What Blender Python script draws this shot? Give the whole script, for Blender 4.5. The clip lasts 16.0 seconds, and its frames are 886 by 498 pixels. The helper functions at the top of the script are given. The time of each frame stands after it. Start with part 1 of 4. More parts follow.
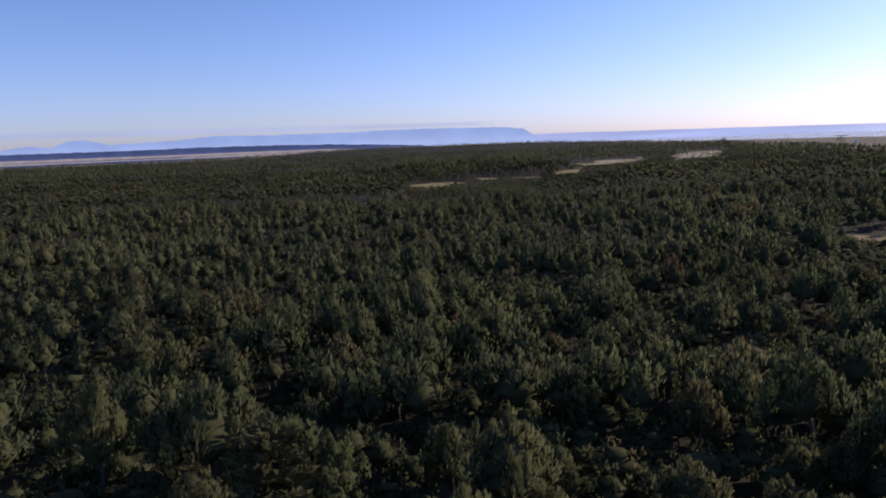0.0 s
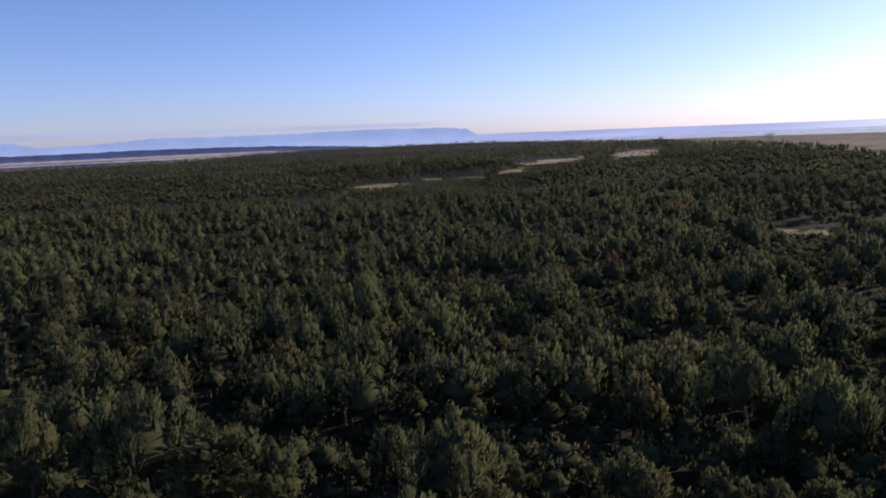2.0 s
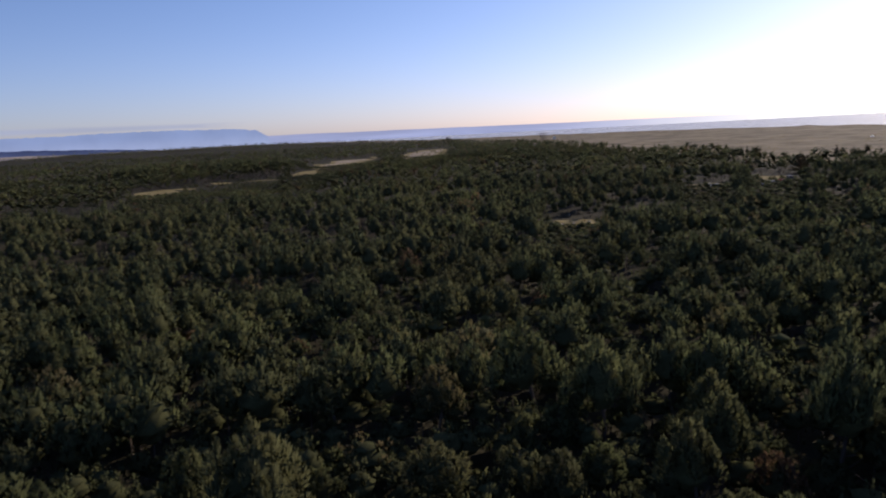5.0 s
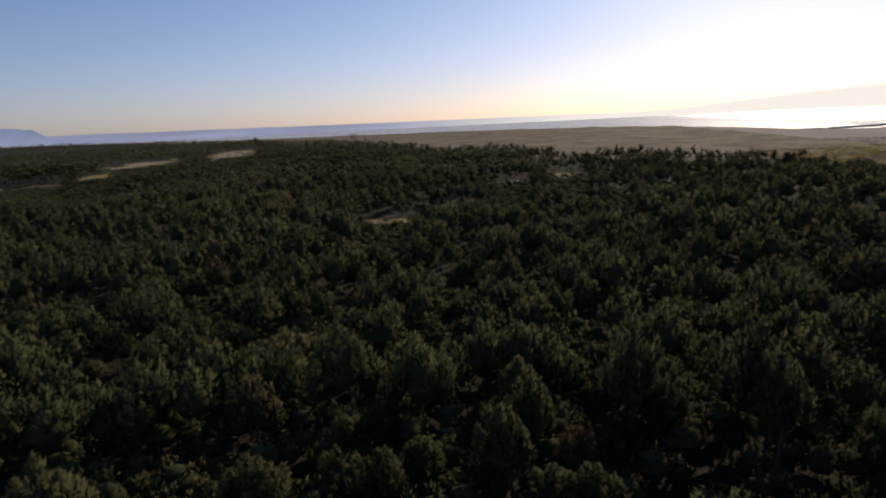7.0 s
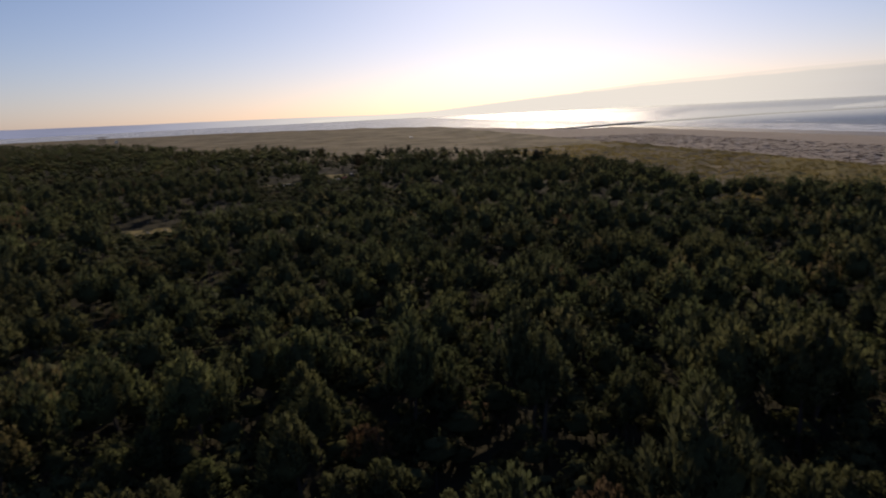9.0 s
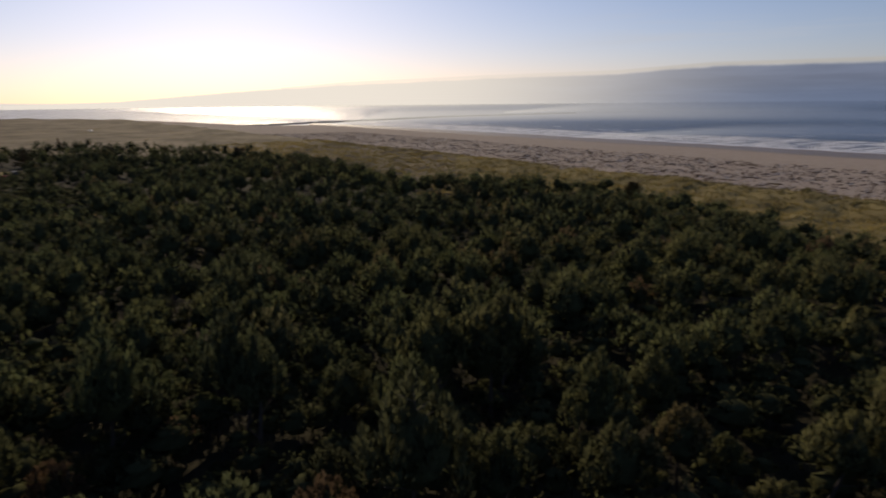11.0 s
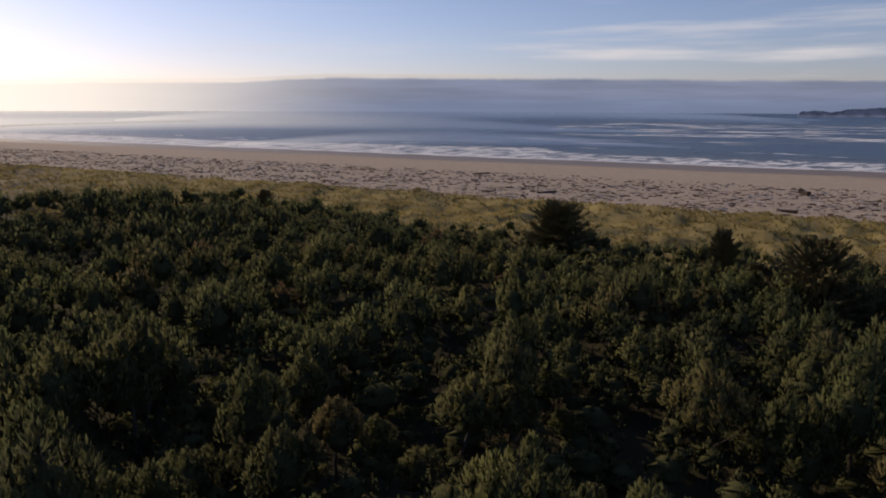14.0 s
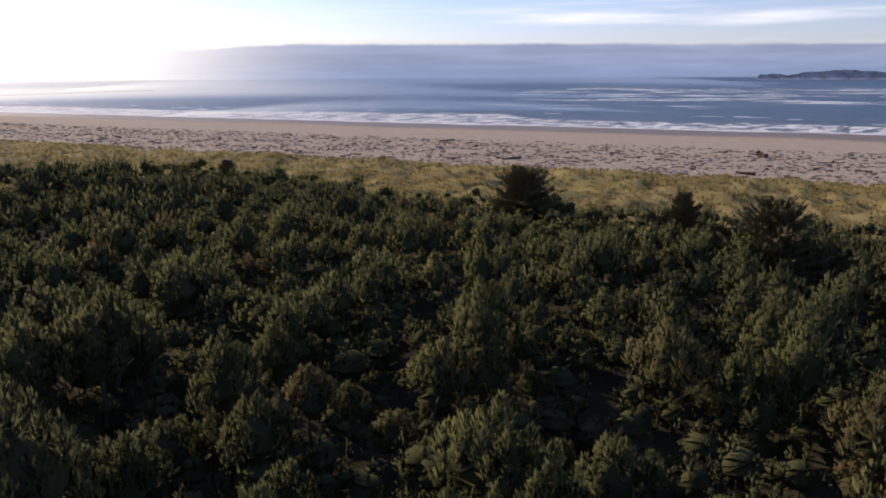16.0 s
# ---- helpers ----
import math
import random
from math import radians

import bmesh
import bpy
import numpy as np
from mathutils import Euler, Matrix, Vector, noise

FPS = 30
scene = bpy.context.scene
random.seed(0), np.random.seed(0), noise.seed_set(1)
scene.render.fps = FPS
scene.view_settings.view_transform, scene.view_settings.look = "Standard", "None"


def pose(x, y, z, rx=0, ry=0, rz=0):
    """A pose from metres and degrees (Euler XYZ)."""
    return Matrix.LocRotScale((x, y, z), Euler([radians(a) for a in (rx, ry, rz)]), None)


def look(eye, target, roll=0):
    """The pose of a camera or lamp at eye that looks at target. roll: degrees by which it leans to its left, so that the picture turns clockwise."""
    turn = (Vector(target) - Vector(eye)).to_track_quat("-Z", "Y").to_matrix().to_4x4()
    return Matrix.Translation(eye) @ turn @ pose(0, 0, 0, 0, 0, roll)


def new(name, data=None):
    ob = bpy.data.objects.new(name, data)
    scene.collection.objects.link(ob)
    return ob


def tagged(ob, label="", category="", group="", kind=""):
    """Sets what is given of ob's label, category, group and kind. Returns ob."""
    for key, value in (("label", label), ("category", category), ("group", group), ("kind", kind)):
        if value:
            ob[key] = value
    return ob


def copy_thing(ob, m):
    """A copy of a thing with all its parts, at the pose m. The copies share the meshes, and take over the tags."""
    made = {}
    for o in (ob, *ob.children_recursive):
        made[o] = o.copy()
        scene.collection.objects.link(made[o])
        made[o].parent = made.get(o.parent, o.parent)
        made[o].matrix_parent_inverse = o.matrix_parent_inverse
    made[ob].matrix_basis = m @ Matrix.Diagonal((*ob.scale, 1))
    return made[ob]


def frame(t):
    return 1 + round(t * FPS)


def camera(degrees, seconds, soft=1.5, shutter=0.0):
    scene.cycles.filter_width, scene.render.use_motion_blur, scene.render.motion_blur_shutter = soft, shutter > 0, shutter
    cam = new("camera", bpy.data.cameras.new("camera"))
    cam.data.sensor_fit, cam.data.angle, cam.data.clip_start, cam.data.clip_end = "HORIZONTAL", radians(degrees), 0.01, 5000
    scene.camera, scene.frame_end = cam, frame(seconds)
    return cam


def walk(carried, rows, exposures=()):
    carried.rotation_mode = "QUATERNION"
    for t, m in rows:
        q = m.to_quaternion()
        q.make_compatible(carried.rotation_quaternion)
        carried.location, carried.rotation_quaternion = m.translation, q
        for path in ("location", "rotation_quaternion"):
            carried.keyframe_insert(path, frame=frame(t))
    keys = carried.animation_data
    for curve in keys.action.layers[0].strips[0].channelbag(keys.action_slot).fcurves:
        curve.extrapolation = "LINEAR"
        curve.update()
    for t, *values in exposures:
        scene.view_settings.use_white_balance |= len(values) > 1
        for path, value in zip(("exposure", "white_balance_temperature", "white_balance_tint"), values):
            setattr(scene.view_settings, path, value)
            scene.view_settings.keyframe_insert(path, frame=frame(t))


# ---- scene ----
from math import sin, cos, tan, pi, hypot, atan2, degrees

EYE = (0.0, 0.0, 32.0)
SUN_AZ, SUN_EL = 66.0, 25.0
cam = camera(66.0, 16.0, soft=1.9, shutter=0.5)
TURNS = [
    (0.0, 81.09, 2.18, -2.51),
    (0.5, 81.03, 2.33, -3.26),
    (1.0, 81.04, 2.44, -4.46),
    (1.5, 81.01, 2.55, -5.87),
    (2.0, 80.96, 2.59, -7.13),
    (2.5, 80.92, 2.60, -8.01),
    (3.0, 80.86, 2.63, -9.75),
    (3.5, 80.74, 2.68, -13.06),
    (4.0, 80.55, 2.87, -16.70),
    (6.5, 79.67, 2.87, -35.83),
    (7.0, 79.44, 2.82, -39.80),
    (7.5, 79.26, 2.76, -44.02),
    (8.0, 79.03, 2.85, -48.56),
    (8.5, 78.84, 2.84, -53.42),
    (11.0, 77.67, 0.59, -82.99),
    (11.5, 77.75, -0.72, -89.52),
    (12.0, 77.88, -0.70, -96.42),
    (12.5, 78.01, -0.50, -103.56),
    (13.0, 78.14, -0.46, -109.07),
    (13.5, 78.21, -0.34, -111.47),
    (14.0, 78.25, -0.23, -113.29),
    (14.5, 77.66, -0.05, -114.84),
    (15.0, 75.66, 0.08, -115.67),
    (15.5, 75.45, 0.21, -116.09),
    (16.0, 75.56, 0.29, -116.32),
]
EXPOSURES = [(0.0, 0.70, 5850, 18), (1.5, 0.68, 5900, 18), (4.0, 0.56, 6000, 18), (6.5, 0.05, 6700, 11), (8.5, -0.2, 7000, 11), (11.0, -0.2, 7200, 10), (12.5, -0.30, 7200, 12), (13.5, -0.06, 7350, 13), (14.0, 0.18, 7350, 14), (14.5, 0.34, 7250, 14), (15.0, 0.46, 7200, 14), (15.5, 0.74, 7000, 14), (16.0, 0.84, 6950, 14)]
# the hovering craft drifts a little while it turns: time, metres east, metres north
DRIFT = ((0.0, -1.0, -0.5), (4.0, -0.35, -0.45), (8.0, 0.3, -0.4), (12.0, 0.4, -0.3), (14.0, 0.0, 0.0), (16.0, -0.4, 0.33))


def hover(t):
    k = [d[0] for d in DRIFT]
    return EYE[0] + float(np.interp(t, k, [d[1] for d in DRIFT])), EYE[1] + float(np.interp(t, k, [d[2] for d in DRIFT])), EYE[2]


walk(cam, [(t, pose(*hover(t), rx, ry, rz)) for t, rx, ry, rz in TURNS], EXPOSURES)


# ---- light ----
def heading(az, d=1.0):
    """A place d metres from the middle at a compass heading (degrees clockwise from +y)."""
    return d * sin(radians(az)), d * cos(radians(az))


world = bpy.data.worlds.new("sky")
scene.world = world
world.use_nodes = True
wn, wl = world.node_tree.nodes, world.node_tree.links
wn.clear()
sky = wn.new("ShaderNodeTexSky")
sky.sky_type = "NISHITA"
sky.sun_disc = False
sky.sun_elevation, sky.sun_rotation = radians(SUN_EL), radians(SUN_AZ)
sky.altitude, sky.air_density, sky.dust_density, sky.ozone_density = 0, 1.0, 0.55, 2.5
coord = wn.new("ShaderNodeTexCoord")
sep = wn.new("ShaderNodeSeparateXYZ")
wl.new(coord.outputs["Generated"], sep.inputs[0])
# long thin streaks of high cloud over the sea
stretch = wn.new("ShaderNodeMapping")
stretch.inputs["Rotation"].default_value = (0, 0, radians(SUN_AZ))
stretch.inputs["Scale"].default_value = (1.5, 1.5, 22.0)
wl.new(coord.outputs["Generated"], stretch.inputs[0])
streak = wn.new("ShaderNodeTexNoise")
streak.inputs["Scale"].default_value, streak.inputs["Detail"].default_value = 1.6, 6.0
wl.new(stretch.outputs[0], streak.inputs[0])
thin = wn.new("ShaderNodeMapRange")
thin.interpolation_type = "SMOOTHSTEP"
thin.inputs[1].default_value, thin.inputs[2].default_value = 0.46, 0.75
wl.new(streak.outputs[0], thin.inputs[0])
height = wn.new("ShaderNodeMapRange")
height.interpolation_type = "SMOOTHSTEP"
height.inputs[1].default_value, height.inputs[2].default_value = 0.32, 0.03
wl.new(sep.outputs[2], height.inputs[0])
seaward = wn.new("ShaderNodeMapRange")
seaward.interpolation_type = "SMOOTHSTEP"
seaward.inputs[1].default_value, seaward.inputs[2].default_value = 0.05, -0.45
wl.new(sep.outputs[1], seaward.inputs[0])
m1 = wn.new("ShaderNodeMath"); m1.operation = "MULTIPLY"
wl.new(thin.outputs[0], m1.inputs[0]); wl.new(height.outputs[0], m1.inputs[1])
m2 = wn.new("ShaderNodeMath"); m2.operation = "MULTIPLY"
wl.new(m1.outputs[0], m2.inputs[0]); wl.new(seaward.outputs[0], m2.inputs[1])
cloudy = wn.new("ShaderNodeMixRGB")
cloudy.inputs[2].default_value = (8.0, 8.2, 9.0, 1)
clear = wn.new("ShaderNodeMixRGB")
clear.blend_type = "MULTIPLY"
clear.inputs[0].default_value = 1.0
# sea air: paler and bluer towards the horizon
rise = wn.new("ShaderNodeMapRange")
rise.interpolation_type = "SMOOTHSTEP"
rise.inputs[1].default_value, rise.inputs[2].default_value = 0.0, 0.22
wl.new(sep.outputs[2], rise.inputs[0])
air = wn.new("ShaderNodeMixRGB")
air.inputs[1].default_value, air.inputs[2].default_value = (0.95, 0.96, 1.36, 1), (0.86, 0.90, 1.17, 1)
wl.new(rise.outputs[0], air.inputs[0])
wl.new(air.outputs[0], clear.inputs[2])
wl.new(sky.outputs[0], clear.inputs[1])
wl.new(m2.outputs[0], cloudy.inputs[0]); wl.new(clear.outputs[0], cloudy.inputs[1])
back = wn.new("ShaderNodeBackground")
back.inputs[1].default_value = 0.075
wl.new(cloudy.outputs[0], back.inputs[0])
wout = wn.new("ShaderNodeOutputWorld")
wl.new(back.outputs[0], wout.inputs[0])

sun = new("sun", bpy.data.lights.new("sun", "SUN"))
sun.data.energy, sun.data.angle, sun.data.color = 2.9, radians(0.6), (1.0, 0.86, 0.68)
sx, sy = heading(SUN_AZ, cos(radians(SUN_EL)))
sun.matrix_world = look((sx * 300, sy * 300, 300 * sin(radians(SUN_EL))), (0, 0, 0))


# ---- materials ----
def material(name):
    m = bpy.data.materials.new(name)
    m.use_nodes = True
    n, l = m.node_tree.nodes, m.node_tree.links
    return m, n, l, n["Principled BSDF"]


def noise_at(n, l, scale, detail=4.0, vec=None, rough=0.55):
    t = n.new("ShaderNodeTexNoise")
    t.inputs["Scale"].default_value, t.inputs["Detail"].default_value, t.inputs["Roughness"].default_value = scale, detail, rough
    if vec is not None:
        l.new(vec, t.inputs["Vector"])
    return t.outputs[0]


def ramp(n, l, value, stops):
    r = n.new("ShaderNodeValToRGB")
    while len(r.color_ramp.elements) < len(stops):
        r.color_ramp.elements.new(0.5)
    for e, (p, c) in zip(r.color_ramp.elements, stops):
        e.position, e.color = p, (*c, 1)
    l.new(value, r.inputs[0])
    return r.outputs[0]


def mix(n, l, fac, a, b, kind="MIX"):
    x = n.new("ShaderNodeMixRGB")
    x.blend_type = kind
    for i, v in enumerate((fac, a, b)):
        if isinstance(v, (int, float)):
            x.inputs[i].default_value = v
        elif isinstance(v, tuple):
            x.inputs[i].default_value = (*v, 1)
        else:
            l.new(v, x.inputs[i])
    return x.outputs[0]


def span(n, l, value, lo, hi, a=0.0, b=1.0):
    x = n.new("ShaderNodeMapRange")
    x.interpolation_type = "SMOOTHSTEP"
    x.inputs[1].default_value, x.inputs[2].default_value = lo, hi
    x.inputs[3].default_value, x.inputs[4].default_value = a, b
    l.new(value, x.inputs[0])
    return x.outputs[0]


def calc(n, l, op, a, b=0.0):
    x = n.new("ShaderNodeMath")
    x.operation = op
    for i, v in enumerate((a, b)):
        if isinstance(v, (int, float)):
            x.inputs[i].default_value = v
        else:
            l.new(v, x.inputs[i])
    return x.outputs[0]


def attribute(n, name):
    a = n.new("ShaderNodeAttribute")
    a.attribute_name = name
    return a.outputs["Fac"]


def bump(n, l, p, value, strength, distance):
    b = n.new("ShaderNodeBump")
    b.inputs["Strength"].default_value, b.inputs["Distance"].default_value = strength, distance
    l.new(value, b.inputs["Height"])
    l.new(b.outputs[0], p.inputs["Normal"])


def position(n):
    return n.new("ShaderNodeNewGeometry").outputs["Position"]


def simple(name, colour, rough=0.6, metal=0.0, grain=8.0, vary=0.25, gloss=0.25):
    m, n, l, p = material(name)
    f = noise_at(n, l, grain, 5.0, n.new("ShaderNodeTexCoord").outputs["Object"])
    c = mix(n, l, f, tuple(v * (1 - vary) for v in colour), tuple(min(1.0, v * (1 + vary)) for v in colour))
    l.new(c, p.inputs["Base Color"])
    p.inputs["Roughness"].default_value, p.inputs["Metallic"].default_value = rough, metal
    p.inputs["Specular IOR Level"].default_value = gloss
    return m


def foliage_material(name, stops, through_light=0.55, rough=0.8):
    """Needles: each tree takes its own tone, each tuft a lighter or darker one."""
    m, n, l, p = material(name)
    info = n.new("ShaderNodeObjectInfo").outputs["Random"]
    tone = calc(n, l, "FRACT", calc(n, l, "ADD", info, attribute(n, "tint")))
    colour = ramp(n, l, tone, stops)
    island = n.new("ShaderNodeNewGeometry").outputs["Random Per Island"]
    colour = mix(n, l, 1.0, colour, ramp(n, l, island, [(0.0, (0.86, 0.86, 0.86)), (1.0, (1.17, 1.15, 1.08))]), "MULTIPLY")
    patch = noise_at(n, l, 0.03, 2.0, position(n))
    colour = mix(n, l, span(n, l, patch, 0.42, 0.7, 0.0, 0.25), colour, (0.10, 0.072, 0.038))
    stand = noise_at(n, l, 0.016, 3.0, position(n))
    colour = mix(n, l, 1.0, colour, ramp(n, l, stand, [(0.36, (0.66, 0.69, 0.75)), (0.64, (1.25, 1.22, 1.1))]), "MULTIPLY")
    l.new(colour, p.inputs["Base Color"])
    p.inputs["Roughness"].default_value = rough
    p.inputs["Specular IOR Level"].default_value = 0.08
    t = n.new("ShaderNodeBsdfTranslucent")
    l.new(colour, t.inputs[0])
    x = n.new("ShaderNodeMixShader")
    x.inputs[0].default_value = through_light
    l.new(p.outputs[0], x.inputs[1]); l.new(t.outputs[0], x.inputs[2])
    l.new(x.outputs[0], n["Material Output"].inputs[0])
    return m


PINE = foliage_material("pine_needles", [(0.0, (0.087, 0.100, 0.050)), (0.3, (0.105, 0.121, 0.058)), (0.6, (0.095, 0.102, 0.056)),
                                         (0.88, (0.119, 0.131, 0.060)), (0.975, (0.126, 0.104, 0.060)), (1.0, (0.134, 0.086, 0.056))], 0.55)
SPRUCE = foliage_material("spruce_needles", [(0.0, (0.150, 0.130, 0.076)), (0.5, (0.165, 0.143, 0.082)), (1.0, (0.185, 0.143, 0.086))], 0.45)
GRASS = foliage_material("dune_grass", [(0.0, (0.255, 0.20, 0.085)), (0.4, (0.32, 0.25, 0.102)), (0.75, (0.175, 0.155, 0.070)), (1.0, (0.35, 0.275, 0.125))], 0.5, 0.8)
# Crown cores take a darker tone: the shade between tufts is painted in.
CORE_SHADE = simple("painted_core_shade", (0.054, 0.055, 0.026), 0.95, grain=6, vary=0.5, gloss=0.0)
BARK = simple("bark", (0.07, 0.054, 0.042), 0.9, grain=14)
DARKWOOD = simple("wet_driftwood", (0.125, 0.080, 0.056), 0.85, grain=5, vary=0.4, gloss=0.1)
BLACKWOOD = simple("dark_old_log", (0.058, 0.042, 0.033), 0.85, grain=4, vary=0.4, gloss=0.1)
GREYWOOD = simple("bleached_driftwood", (0.56, 0.48, 0.41), 0.85, grain=5, vary=0.35, gloss=0.1)
ROCK = simple("jetty_rock", (0.36, 0.33, 0.29), 0.85, grain=0.4, vary=0.4)
PAINT_WHITE = simple("white_paint", (0.62, 0.60, 0.56), 0.3)
PAINT_DARK = simple("dark_paint", (0.05, 0.05, 0.05), 0.5)
PAINT_SILVER = simple("grey_paint", (0.13, 0.125, 0.115), 0.5, 0.0)
PAINT_RED = simple("red_paint", (0.30, 0.05, 0.04), 0.3)
RUBBER = simple("rubber", (0.02, 0.02, 0.02), 0.8)
GLASS_DARK = simple("window_glass", (0.03, 0.035, 0.04), 0.2)
TIMBER = simple("weathered_timber", (0.20, 0.16, 0.12), 0.85)
ROOFING = simple("pale_roofing", (0.55, 0.54, 0.52), 0.6)


def ground_material():
    """Forest litter, dune grass, driftwood sand and wet sand, told apart by the strips in which they lie."""
    m, n, l, p = material("shore_ground")
    pos = position(n)
    fine, mid, big = noise_at(n, l, 2.5, 6.0, pos), noise_at(n, l, 0.35, 5.0, pos), noise_at(n, l, 0.05, 4.0, pos)
    litter = mix(n, l, mid, (0.030, 0.027, 0.016), (0.055, 0.048, 0.029))
    grass = mix(n, l, mid, (0.195, 0.155, 0.066), (0.31, 0.243, 0.105))
    grass = mix(n, l, span(n, l, big, 0.45, 0.62, 0.0, 0.6), grass, (0.145, 0.112, 0.048))
    grass = mix(n, l, span(n, l, noise_at(n, l, 0.18, 5.0, pos), 0.62, 0.72), grass, (0.27, 0.21, 0.115))
    sand = mix(n, l, fine, (0.335, 0.272, 0.222), (0.425, 0.352, 0.288))
    sand = mix(n, l, span(n, l, mid, 0.35, 0.7, 0.0, 0.5), sand, (0.28, 0.225, 0.178))
    wet = mix(n, l, mid, (0.15, 0.115, 0.085), (0.20, 0.155, 0.115))
    wob = calc(n, l, "MULTIPLY", calc(n, l, "SUBTRACT", noise_at(n, l, 0.12, 5.0, pos), 0.5), 0.9)
    g = calc(n, l, "ADD", attribute(n, "grass"), calc(n, l, "MULTIPLY", wob, 0.3))
    s = calc(n, l, "ADD", attribute(n, "sand"), calc(n, l, "MULTIPLY", wob, 0.7))
    w = calc(n, l, "ADD", attribute(n, "wet"), calc(n, l, "MULTIPLY", wob, 0.4))
    c = mix(n, l, span(n, l, g, 0.4, 0.6), litter, grass)
    scrub = mix(n, l, span(n, l, noise_at(n, l, 0.022, 7.0, pos, 0.65), 0.36, 0.64), (0.13, 0.105, 0.065), (0.24, 0.19, 0.12))
    c = mix(n, l, span(n, l, calc(n, l, "ADD", attribute(n, "scrub"), calc(n, l, "MULTIPLY", wob, 0.5)), 0.4, 0.6), c, scrub)
    c = mix(n, l, span(n, l, s, 0.42, 0.58), c, sand)
    flecks = span(n, l, noise_at(n, l, 1.1, 4.0, pos, 0.7), 0.53, 0.60)
    drift = calc(n, l, "MULTIPLY", attribute(n, "drift"), span(n, l, noise_at(n, l, 0.09, 4.0, pos), 0.36, 0.60))
    c = mix(n, l, calc(n, l, "MULTIPLY", calc(n, l, "MULTIPLY", flecks, drift), 0.75), c, (0.115, 0.078, 0.058))
    wetness = span(n, l, w, 0.35, 0.75)
    c = mix(n, l, wetness, c, wet)
    l.new(c, p.inputs["Base Color"])
    l.new(calc(n, l, "SUBTRACT", 0.95, calc(n, l, "MULTIPLY", wetness, 0.45)), p.inputs["Roughness"])
    l.new(calc(n, l, "ADD", 0.05, calc(n, l, "MULTIPLY", wetness, 0.35)), p.inputs["Specular IOR Level"])
    bump(n, l, p, calc(n, l, "ADD", mid, calc(n, l, "MULTIPLY", fine, 0.3)), 0.6, 0.5)
    return m


def sea_material():
    """Blue-grey water with ripples, and foam in torn bands along the beach and over the bar."""
    m, n, l, p = material("sea_water")
    pos = position(n)
    along, across = n.new("ShaderNodeVectorMath"), n.new("ShaderNodeVectorMath")
    for x, way in ((along, EU), (across, EV)):
        x.operation = "DOT_PRODUCT"
        l.new(pos, x.inputs[0])
        x.inputs[1].default_value = (*way, 0)
    v = across.outputs["Value"]
    long = n.new("ShaderNodeCombineXYZ")
    l.new(calc(n, l, "MULTIPLY", along.outputs["Value"], 0.30), long.inputs[0])
    l.new(v, long.inputs[1])
    slant = n.new("ShaderNodeCombineXYZ")
    l.new(calc(n, l, "ADD", along.outputs["Value"], calc(n, l, "MULTIPLY", v, 0.45)), slant.inputs[0])
    l.new(calc(n, l, "MULTIPLY", v, 0.36), slant.inputs[1])
    torn = noise_at(n, l, 0.15, 3.0, slant.outputs[0], 0.55)
    longer = n.new("ShaderNodeCombineXYZ")
    l.new(calc(n, l, "MULTIPLY", along.outputs["Value"], 0.22), longer.inputs[0])
    l.new(v, longer.inputs[1])
    lace = noise_at(n, l, 0.034, 2.5, longer.outputs[0], 0.5)
    rows = noise_at(n, l, 0.0045, 3.0, longer.outputs[0])
    reach = calc(n, l, "ADD", v, calc(n, l, "MULTIPLY", noise_at(n, l, 0.011, 2.0, long.outputs[0]), -190.0))
    inshore = calc(n, l, "MULTIPLY", span(n, l, v, 406, 414), span(n, l, reach, 412, 372))
    torn_up = calc(n, l, "ADD", torn, span(n, l, along.outputs["Value"], 60, 520, 0.0, 0.05))
    swash = calc(n, l, "MULTIPLY", span(n, l, torn_up, 0.495, 0.515), span(n, l, calc(n, l, "MULTIPLY", inshore, calc(n, l, "ADD", torn, 0.5)), 0.25, 0.45))
    edge = calc(n, l, "MULTIPLY", span(n, l, v, 428, 418), span(n, l, torn, 0.56, 0.50))
    bar = calc(n, l, "MULTIPLY", span(n, l, v, 560, 640), span(n, l, v, 2100, 1300))
    bar = calc(n, l, "MULTIPLY", bar, span(n, l, along.outputs["Value"], 620, 200))
    breakers = calc(n, l, "MULTIPLY", calc(n, l, "MULTIPLY", span(n, l, lace, 0.56, 0.59), span(n, l, rows, 0.47, 0.55)), bar)
    foam = calc(n, l, "MAXIMUM", calc(n, l, "MAXIMUM", swash, edge), calc(n, l, "MULTIPLY", breakers, 0.85))
    water = mix(n, l, noise_at(n, l, 0.006, 4.0, long.outputs[0]), (0.012, 0.036, 0.076), (0.028, 0.064, 0.108))
    shallow = span(n, l, v, 620, 410)
    water = mix(n, l, calc(n, l, "MULTIPLY", shallow, 0.7), water, (0.085, 0.085, 0.075))
    c = mix(n, l, foam, water, (0.66, 0.67, 0.69))
    l.new(c, p.inputs["Base Color"])
    l.new(calc(n, l, "ADD", 0.34, calc(n, l, "MULTIPLY", foam, 0.5)), p.inputs["Roughness"])
    p.inputs["IOR"].default_value = 1.33
    ripple = calc(n, l, "ADD", noise_at(n, l, 0.5, 4.0, long.outputs[0]), calc(n, l, "MULTIPLY", noise_at(n, l, 0.06, 3.0, long.outputs[0]), 4.0))
    bump(n, l, p, ripple, 0.5, 1.3)
    return m


